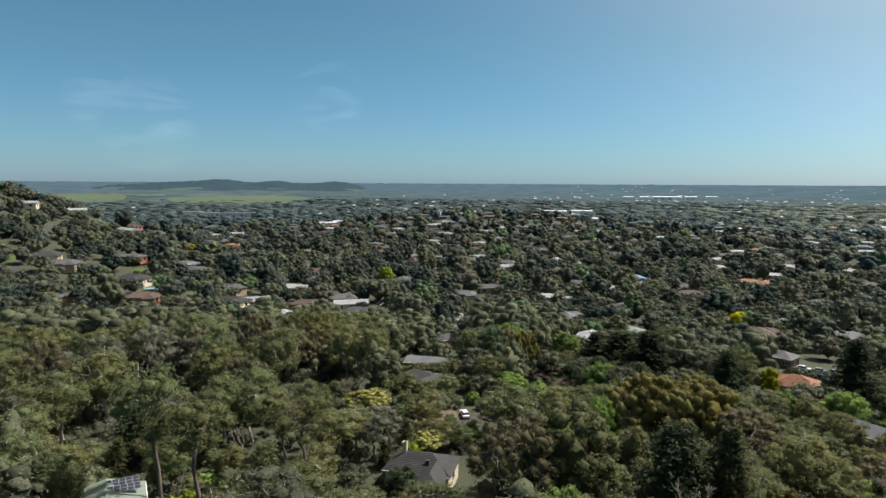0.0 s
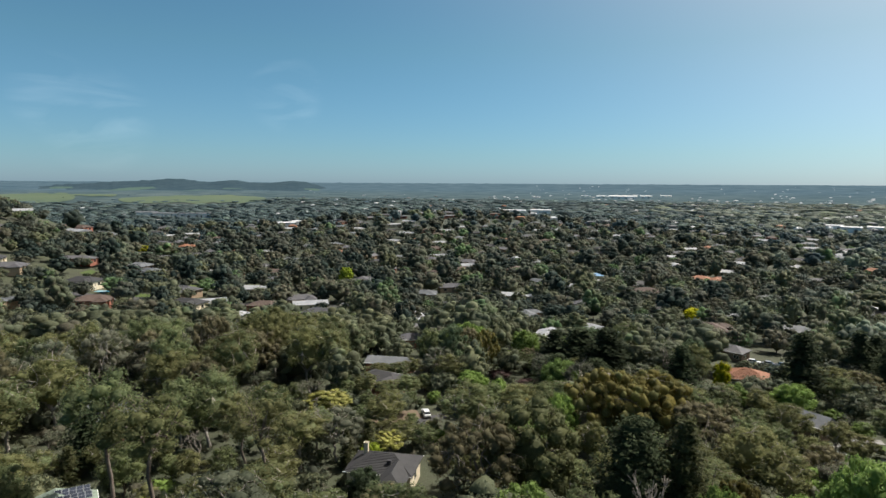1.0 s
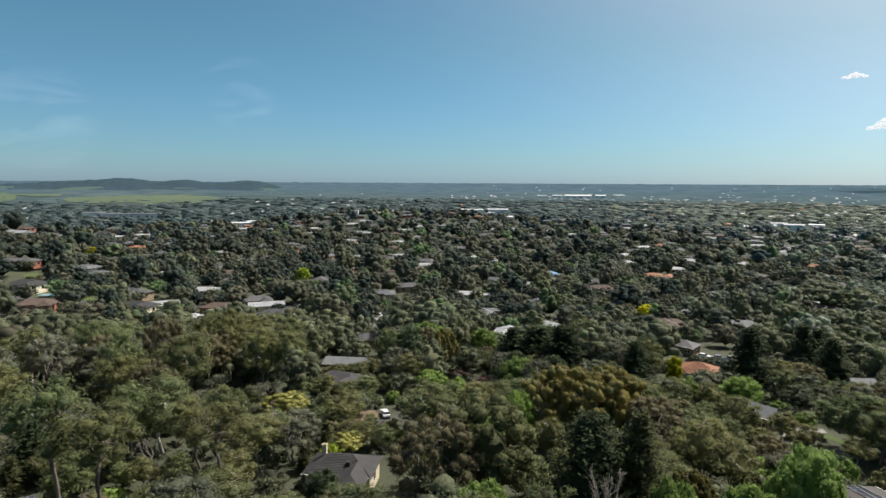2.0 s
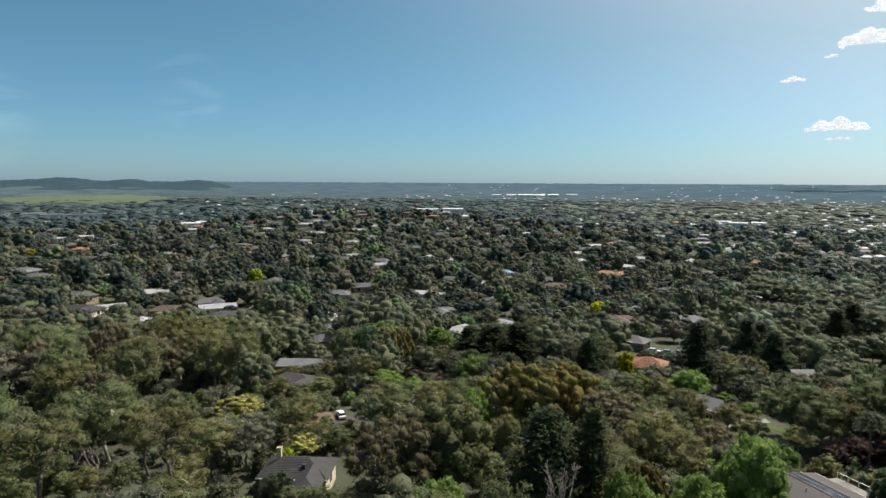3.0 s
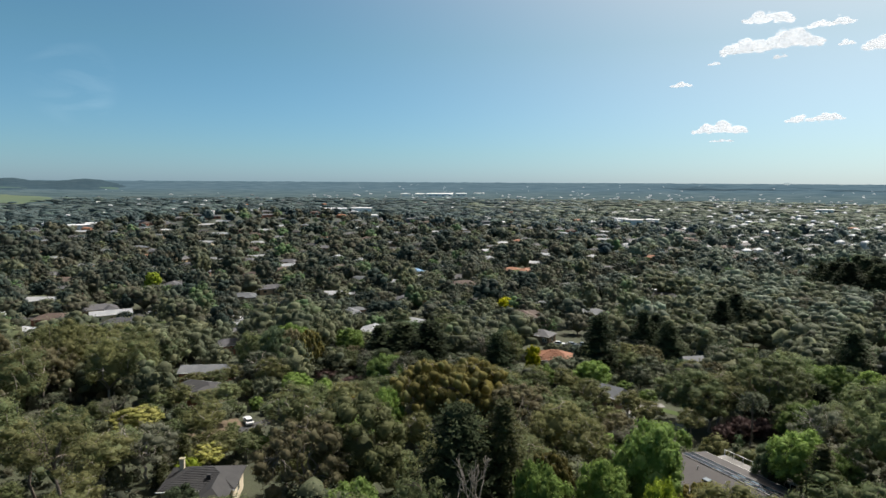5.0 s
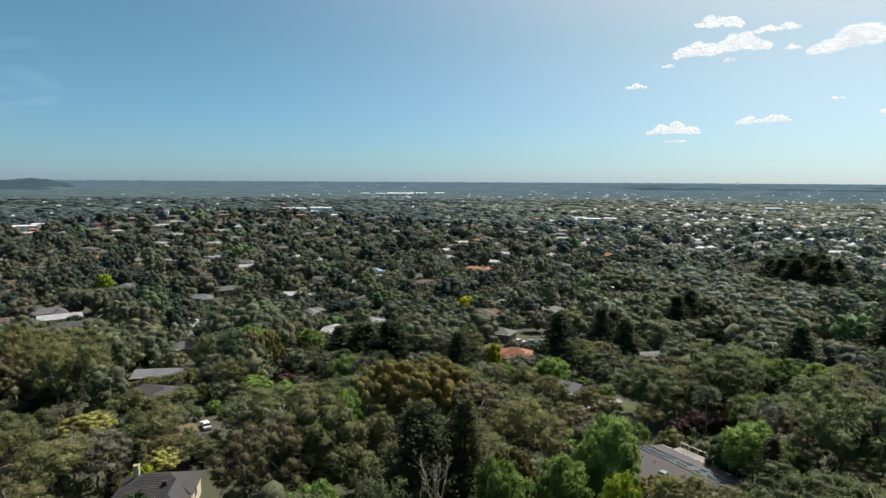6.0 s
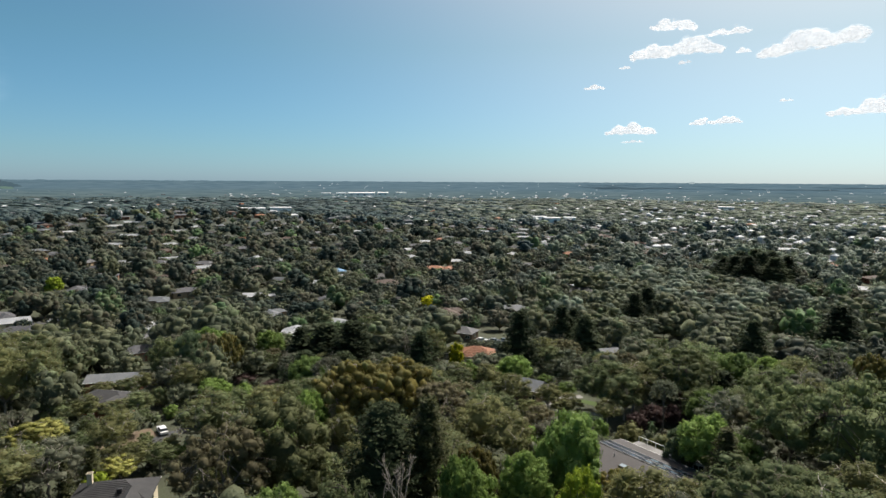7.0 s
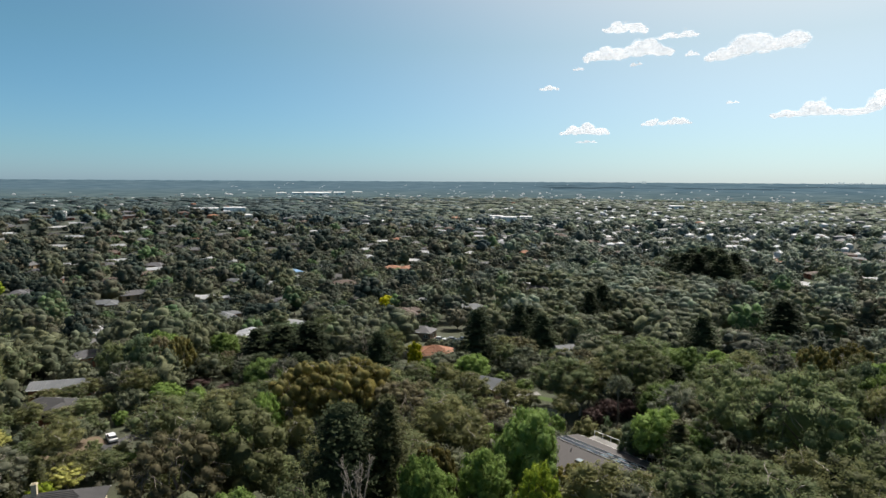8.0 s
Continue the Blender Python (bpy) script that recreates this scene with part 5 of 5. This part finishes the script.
rng = np.random.default_rng(33)
cell = 12.6
r0, rows_r = 66.0, []
r = r0
while r < 2300:
    c = cell * (1 if r < 420 else (r / 420) ** 0.6)
    k = int(math.radians(120) * r / c)
    for i in range(k):
        az = -46 + 120 * (i + rng.uniform()) / k
        rr = r + rng.uniform(-0.5, 0.5) * c
        x, y = polar(az, rr)
        if rr < 215 and (np.hypot(near_taken[:, 0] - x, near_taken[:, 1] - y) < near_taken[:, 2] * 0.32 + 1.2).any():
            continue
        if rr < 950 and (np.hypot(H[:, 0] - x, H[:, 1] - y) < H[:, 2]).any():
            continue
        if -31 < az < -11.5 and 1840 < rr and noise.noise((x * 0.004, y * 0.004, 0)) < 0.18:
            continue
        if rr > 750 and in_clearing(az, rr):
            continue
        if 44.5 < az < 50.5 and abs(rr - (1430 - (az - 45) * 38)) < 60:
            continue
        belt = woods(az, rr)
        wide = rng.uniform(0.85, 1.5) * c * (1 if rr < 1500 else 1.3)
        high = rng.uniform(10, 15.5) if belt else (rng.uniform(13, 18) if rng.uniform() < 0.24 else rng.uniform(6, 11.5)) if rr < 900 else rng.uniform(4, 7.5) if rr < 1500 and az > 34 else rng.uniform(5.5, 10.5) if rr < 1500 else rng.uniform(4, 7)
        if rr < 950:
            high = min(high, headroom(x, y, wide) if az > -29 or rr < 260 else 9.0)
            if high < 2.2:
                continue
            wide = min(wide, high * 1.25)
        if belt and rr > 215:
            wide *= 1.2
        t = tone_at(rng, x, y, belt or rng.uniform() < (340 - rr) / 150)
        # by range, and sooner towards the sun, trees take the haze-tinted leaves
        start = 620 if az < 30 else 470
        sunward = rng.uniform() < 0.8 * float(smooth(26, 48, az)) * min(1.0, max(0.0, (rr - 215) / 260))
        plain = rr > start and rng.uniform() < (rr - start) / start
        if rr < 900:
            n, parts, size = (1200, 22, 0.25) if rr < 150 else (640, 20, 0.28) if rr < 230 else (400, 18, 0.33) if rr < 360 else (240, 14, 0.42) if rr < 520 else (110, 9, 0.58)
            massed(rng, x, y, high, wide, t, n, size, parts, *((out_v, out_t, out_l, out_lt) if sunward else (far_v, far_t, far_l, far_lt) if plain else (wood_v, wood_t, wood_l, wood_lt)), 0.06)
            z = float(ground_z(x, y))
            tube(stems[0], stems[1], [(x, y, z - 0.3), (x, y, z + high * 0.5)], [0.22, 0.12], 3)
        else:
            # out here every tree takes haze-tinted leaves, paler towards the sun
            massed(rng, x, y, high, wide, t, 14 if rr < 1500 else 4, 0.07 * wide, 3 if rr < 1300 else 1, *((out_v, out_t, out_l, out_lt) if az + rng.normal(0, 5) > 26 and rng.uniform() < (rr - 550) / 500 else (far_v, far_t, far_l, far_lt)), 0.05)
    r += c * 0.92
# lower trees that close the gaps between the gardens and on the slopes
for _ in range(1400):
    az, rr = rng.uniform(-46, 72), 200 * (1000 / 200) ** rng.uniform(0.0, 1.0) ** 0.75
    x, y = polar(az, rr)
    if (np.hypot(H[:, 0] - x, H[:, 1] - y) < H[:, 2] + 1.5).any():
        continue
    high = min(rng.uniform(5, 10.5), headroom(x, y, 8) if az > -27 else 99)
    if high < 2.5:
        continue
    # the farther right-hand ones take the haze-tinted leaves too
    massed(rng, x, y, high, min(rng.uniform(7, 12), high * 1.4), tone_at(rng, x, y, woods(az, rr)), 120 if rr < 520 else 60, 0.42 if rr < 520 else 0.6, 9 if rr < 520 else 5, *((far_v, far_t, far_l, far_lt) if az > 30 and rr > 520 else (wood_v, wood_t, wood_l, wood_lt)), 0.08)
wood = new("woodland", leaf_mesh("woodland", np.concatenate(wood_v), M["wood"], np.concatenate(wood_t), wood_l, wood_lt))
tagged(wood, "mixed olive, grey-green and bright green suburban treetops", "woodland", kind="stuff")
tagged(mesh_object("woodland_trunks", stems[0], stems[1], M["bark"]), "brown trunks under the suburban treetops", "trunks", kind="stuff")
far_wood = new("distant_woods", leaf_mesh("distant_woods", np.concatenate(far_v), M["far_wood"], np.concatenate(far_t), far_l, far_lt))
tagged(far_wood, "distant wooded plain and hills, with blue haze in the leaf colour", "woodland", kind="stuff")


out_wood = new("outer_woods", leaf_mesh("outer_woods", np.concatenate(out_v), M["pale_haze_wood"], np.concatenate(out_t), out_l, out_lt))
tagged(out_wood, "woods of the outer plain, with pale haze in the leaf colour", "woodland", kind="stuff")


# ---- roofs of the far suburbs and works sheds ----
def far_roofs(name, label, material, count, seed, size, span, bearings, high=(3.5, 5.0)):
    rng = np.random.default_rng(seed)
    vs, fs = [], []
    for _ in range(count):
        az, r = rng.uniform(*bearings), span[0] * (span[1] / span[0]) ** rng.uniform(0, 1)
        if -31 < az < -9 and 1600 < r:
            continue
        x, y = polar(az, r)
        w, d, h = rng.uniform(*size), rng.uniform(*size) * 0.6, rng.uniform(*high) + rng.uniform(-2.0, 2.5)
        z, a = float(ground_z(x, y)), rng.uniform(-0.6, 0.6)
        ux, uy, b = math.cos(a), math.sin(a), len(vs)
        for qx, qy, qz in ((-1, -1, -1), (1, -1, -1), (1, 1, -1), (-1, 1, -1), (-1, -1, h), (1, -1, h), (1, 1, h), (-1, 1, h), (-0.5, 0, h + 1.6), (0.5, 0, h + 1.6)):
            px, py = qx * w / 2, qy * d / 2
            vs.append((x + px * ux - py * uy, y + px * uy + py * ux, z + qz))
        fs += [tuple(b + i for i in f) for f in ((0, 1, 5, 4), (1, 2, 6, 5), (2, 3, 7, 6), (3, 0, 4, 7), (4, 5, 9, 8), (6, 7, 8, 9), (5, 6, 9), (7, 4, 8))]
    return tagged(mesh_object(name, vs, fs, M[material]), label, "houses", kind="stuff")


far_roofs("distant_white_roofs", "pale roofs of distant suburbs", "bright_tin", 240, 3, (7, 13), (820, 3600), (-36, 70))
far_roofs("distant_grey_roofs", "grey roofs of distant suburbs", "tin_grey", 260, 4, (9, 16), (820, 2600), (-36, 70))
far_roofs("distant_red_roofs", "terracotta roofs of distant suburbs", "tile_orange", 26, 5, (9, 14), (820, 2000), (-30, 70))
far_roofs("distant_town_roofs", "crowded pale roofs of a distant town", "bright_tin", 330, 6, (6, 11), (560, 2600), (42, 72), (4.0, 5.5))
far_roofs("distant_plain_roofs", "scattered white roofs on the far plain", "bright_tin", 300, 8, (8, 15), (2300, 4600), (8, 72), (4.5, 5.6))


def shed(name, label, az, r, w, d, high, material, turn=0):
    x, y = polar(az, r)
    base = new(name)
    bm = bmesh.new()
    box(bm, -w / 2, -d / 2, -3, w / 2, d / 2, high)
    part("wall", bm, M["white"], base)
    part("roof", hip_roof(w, d, high, high * 0.18, True, 1.0, 0.4), M[material], base)
    n = max(2, int(w / 25))
    for i in range(n):
        bm = bmesh.new()
        box(bm, -w / 2 + w * (i + 0.3) / n, -d / 2 - 0.2, 0, -w / 2 + w * (i + 0.6) / n, -d / 2 + 0.1, high * 0.55)
        part("door", bm, M["tin_grey"], base)
    base.matrix_basis = pose(x, y, float(ground_z(x, y)) + 2, 0, 0, turn - az)
    return tagged(base, label, "warehouse")


for az, r, w, d, h in ((19.3, 2650, 105, 80, 12), (17.5, 2640, 36, 50, 9), (21.2, 2720, 44, 60, 10), (16.2, 2800, 40, 40, 7), (22.8, 2900, 45, 50, 7)):
    shed("warehouse", "large white warehouse on the plain", az, r, w, d, h, "white")
for az, r, w, d, h in WORKS:
    shed("works_building", "pale grey-roofed works building among trees", az, r, w, d, h, "tin_grey" if az < -15 else "bright_tin")

# pasture on the left rise and a mown field to the right, with wandering edges
def pasture(name, az0, az1, r0, r1, label, lift, ragged=0.3):
    vs, fs, k, q = [], [], 40, 8
    for i in range(k + 1):
        az = az0 + (az1 - az0) * i / k
        edge = math.sin(math.pi * min(1.0, max(0.0, i / k))) ** 0.4
        half = 0.5 * (r1 - r0) * edge * (1 + ragged * noise.noise((az * 1.3, r0 * 0.01, 2.0)))
        mid = 0.5 * (r0 + r1) + ragged * (r1 - r0) * 0.6 * noise.noise((az * 0.9, r1 * 0.01, 6.0))
        for j in range(q + 1):
            x, y = polar(az, mid - half + 2 * half * j / q)
            vs.append((x, y, float(ground_z(x, y)) + lift + 5.0 * float(smooth(1950, 2250, math.hypot(x, y)))))
    for i in range(k):
        for j in range(q):
            a = i * (q + 1) + j
            fs.append((a, a + q + 1, a + q + 2, a + 1))
    tagged(mesh_object(name, vs, fs, M["field"], smooth_shade=True), label, "field", kind="structure")


pasture("pasture", -31.5, -26.3, 2020, 2620, "pale green open pasture on a rise", 1.3)
pasture("pasture", -26.6, -23.4, 2330, 2500, "pale green open pasture on a rise", 1.3)
pasture("pasture", -23.4, -11.8, 1960, 2360, "pale green open pasture on a rise", 1.3)
pasture("sports_field", 44.5, 50.5, 1250, 1400, "mown green field", 0.5)


# ---- backdrop of the far country: hills and the plain's last ridges ----
def far_ridge(name, label, dist, bearings, crest, material, step=0.25, thick=250.0):
    """A low range seen end on end: a front slope, a crest and a back slope along an arc."""
    vs, fs = [], []
    n = int((bearings[1] - bearings[0]) / step)
    for i in range(n + 1):
        az = bearings[0] + (bearings[1] - bearings[0]) * i / n
        top = crest(az)
        for k, (d, f) in enumerate(((-thick, 0.0), (-thick * 0.6, 0.35), (-thick * 0.25, 0.8), (0, 1.0), (thick * 0.5, 0.0))):
            x, y = polar(az, dist + d)
            low = float(ground_z(x, y)) - 6
            wob = 3.0 * noise.noise((az * 1.7, d * 0.01, dist)) * (0 < k < 4)
            vs.append((x, y, low + max(0.0, EYE_Z + dist * math.tan(math.radians(top)) - low) * f + wob))
    for i in range(n):
        for k in range(4):
            a = i * 5 + k
            fs.append((a, a + 5, a + 6, a + 1))
    return tagged(mesh_object(name, vs, fs, material, smooth_shade=True), label, "hills", kind="structure")


def bell(az, at, wide, high):
    return high * math.exp(-0.5 * ((az - at) / wide) ** 2)


def hills_crest(az):
    c = -0.62 + bell(az, -18.6, 1.9, 0.74) + bell(az, -22.8, 2.3, 0.52) + bell(az, -14.5, 1.3, 0.66) + bell(az, -9.3, 1.7, 0.70) + bell(az, -12.0, 1.2, 0.24) + bell(az, -27.5, 2.6, 0.26)
    return c + 0.035 * noise.noise((az * 2.3, 1.0, 0.0)) + 0.02 * noise.noise((az * 7.0, 1.0, 0.0))


# the far plain itself: a sheet of woods and clearings that rises to the horizon
vs, fs, na, nr = [], [], 310, 60
for i in range(na + 1):
    for j in range(nr + 1):
        az, rr = -60 + 0.5 * i, 1950 * (4930 / 1950) ** (j / nr)
        x, y = polar(az, rr)
        vs.append((x, y, float(ground_z(x, y)) + 5.0 * smooth(1950, 2250, rr) + 2.5 * smooth(2650, 3200, rr) + 0.7 * noise.noise((x * 0.012, y * 0.012, 7.0)) * smooth(1950, 2250, rr) - 0.5))
for i in range(na):
    for j in range(nr):
        a = i * (nr + 1) + j
        fs.append((a, a + nr + 1, a + nr + 2, a + 1))
groves_v, groves_f = [], []
rng = np.random.default_rng(51)
for _ in range(4500):
    az, rr = rng.uniform(-45, 75), 2000 * (4600 / 2000) ** rng.uniform()
    if -31 < az < -11 and rr < 2700 and rng.uniform() < 0.6:
        continue
    x, y = polar(az, rr)
    p, f = lump(rng, (x, y, float(ground_z(x, y)) + 3.6), (rng.uniform(6, 15), rng.uniform(6, 18), rng.uniform(0.8, 1.8)), False, 0.2, -0.4)
    groves_f += (f + len(groves_v)).tolist()
    groves_v += p.tolist()
tagged(mesh_object("distant_groves", groves_v, groves_f, M["far_grove"], smooth_shade=True), "groves scattered over the far plain, tinted haze blue", "woods", kind="stuff")
tagged(mesh_object("backdrop_plain", vs, fs, M["far_plain"], smooth_shade=True), "far plain of woods reaching the horizon, tinted haze blue", "plain", kind="structure")
far_ridge("backdrop_skyline", "last rise on the horizon, tinted pale haze blue", 4900, (-60, 95), lambda az: -0.02 + 0.02 * noise.noise((az * 0.8, 2.0, 0.0)) + 0.012 * noise.noise((az * 5.0, 4.0, 0.0)) + bell(az, 42, 12, 0.025), M["far_plain"], thick=120.0)
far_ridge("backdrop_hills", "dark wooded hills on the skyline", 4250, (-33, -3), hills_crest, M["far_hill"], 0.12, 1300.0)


# towers of a far city, and one lone block on the rise
vs, fs = [], []
rng = np.random.default_rng(77)
for i in range(26):
    az = 47.8 + 0.12 * (i - 1) if i < 3 else float(rng.normal(63.2, 1.1))
    top = 0.10 if i < 3 else float(rng.uniform(0.03, 0.14 if i % 5 == 0 else 0.07))
    a, h, w = 4850.0, EYE_Z + 4850 * math.tan(math.radians(top)), rng.uniform(3, 6)
    x, y = polar(az, a)
    b = len(vs)
    vs += [(x + sx * w, y + sy * w, z) for z in (30.0, h) for sx, sy in ((-1, -1), (1, -1), (1, 1), (-1, 1))]
    fs += [tuple(b + k for k in f) for f in ((0, 1, 5, 4), (1, 2, 6, 5), (2, 3, 7, 6), (3, 0, 4, 7), (4, 5, 6, 7))]
tagged(mesh_object("backdrop_city", vs, fs, M["far_city"]), "faint towers of a far city on the horizon, paled by painted haze", "skyline", kind="structure")


# ---- clouds: heaps of billows melted into one body, with a thin ragged veil round it, far off ----
FLUFF = bpy.data.textures.new("cloud_fluff", "CLOUDS")
FLUFF.noise_scale, FLUFF.noise_depth = 42.0, 3
BALL = bmesh.new()
bmesh.ops.create_icosphere(BALL, subdivisions=2, radius=1)
BALL_V = np.array([v.co for v in BALL.verts])
BALL_F = np.array([[v.index for v in f.verts] for f in BALL.faces])
BALL.free()


def cloud(az, el, wide, high, seed, lean=0.0, label="small white fair-weather cloud with a flat grey base", dist=4600.0):
    """A flat-based heap of puffs at a bearing and elevation; wide and high in degrees, lean is the rise of its base to one side."""
    w, h = dist * math.radians(wide), dist * math.radians(high)
    layers = []
    for grow, wisps in ((0.86, 0), (1.06, 8)):
        rng = np.random.default_rng(seed)
        vs, fs = [], []
        heaps = [(rng.uniform(-0.75, 0.75), rng.uniform(0.12, 0.3), rng.uniform(0.5, 1.0)) for _ in range(max(2, int(wide / max(high, 0.4)) + 1))]
        n = int(np.clip(20 * wide / max(high, 0.4), 18, 80))
        for i in range(n + wisps):
            u = rng.uniform(-1, 1)
            top = max(0.22 * (1 - u * u), max(k * math.exp(-((u - c) / d) ** 2) for c, d, k in heaps) * (1 - u ** 4))
            rr = h * (0.10 + 0.16 * top) * rng.uniform(0.75, 1.2)
            z = -h * 0.42 + lean * u * h * 0.35 + rr * 0.5 + max(0.0, top * h * 0.9 - rr * 1.2) * rng.uniform(0, 1)
            y = rng.normal(0, w * 0.07)
            if i >= n:
                rr, z, u = rr * 0.45, z + rng.normal(0, h * 0.15), u * 1.08
            p = BALL_V * (rr * 1.7 * grow, rr * 1.3 * grow, rr * grow) + (u * w * 0.46, y, z)
            fs += (BALL_F + len(vs)).tolist()
            vs += p.tolist()
        layers.append((vs, fs))
    ob = mesh_object("cloud", *layers[0], M["cloud"], smooth_shade=True)
    veil_ob = mesh_object("veil", *layers[1], M["cloud_veil"], ob, "thin ragged edge of the cloud", smooth_shade=True)
    for o in (ob, veil_ob):
        m = o.modifiers.new("melt", "REMESH")
        m.mode, m.voxel_size, m.use_smooth_shade = "VOXEL", max(2.6, h / 26), True
        d = o.modifiers.new("fluff", "DISPLACE")
        d.texture, d.strength, d.mid_level = FLUFF, min(20.0, h * 0.16), 0.5
    x, y = polar(az, dist * math.cos(math.radians(el)))
    ob.matrix_basis = pose(x, y, EYE_Z + dist * math.sin(math.radians(el)), 0, 0, -az)
    return tagged(ob, label, "cloud", "fair-weather clouds")


for i, (az, el, w, h, lean) in enumerate([(46.2, 11.2, 7.6, 1.8, 0.3), (45.8, 12.86, 3.8, 1.0, -0.2), (50.0, 12.0, 3.5, 0.6, 0.2), (51.2, 10.5, 1.1, 0.5, 0), (46.8, 9.9, 1.0, 0.42, 0.3), (42.1, 9.66, 1.0, 0.37, 0),
                                          (56.0, 11.4, 7.5, 2.7, 0.5), (56.5, 10.25, 0.75, 0.38, 0), (39.6, 8.16, 1.8, 0.55, 0), (42.7, 4.62, 4.4, 1.1, 0), (42.9, 3.53, 2.0, 0.26, 0), (49.4, 5.18, 4.5, 0.75, 0.2),
                                          (54.4, 6.54, 1.0, 0.32, 0), (59.7, 5.85, 5.3, 1.4, 0.1), (64.6, 6.1, 5.2, 1.8, 0.3)]):
    cloud(az, el, w, h, 100 + i, lean)
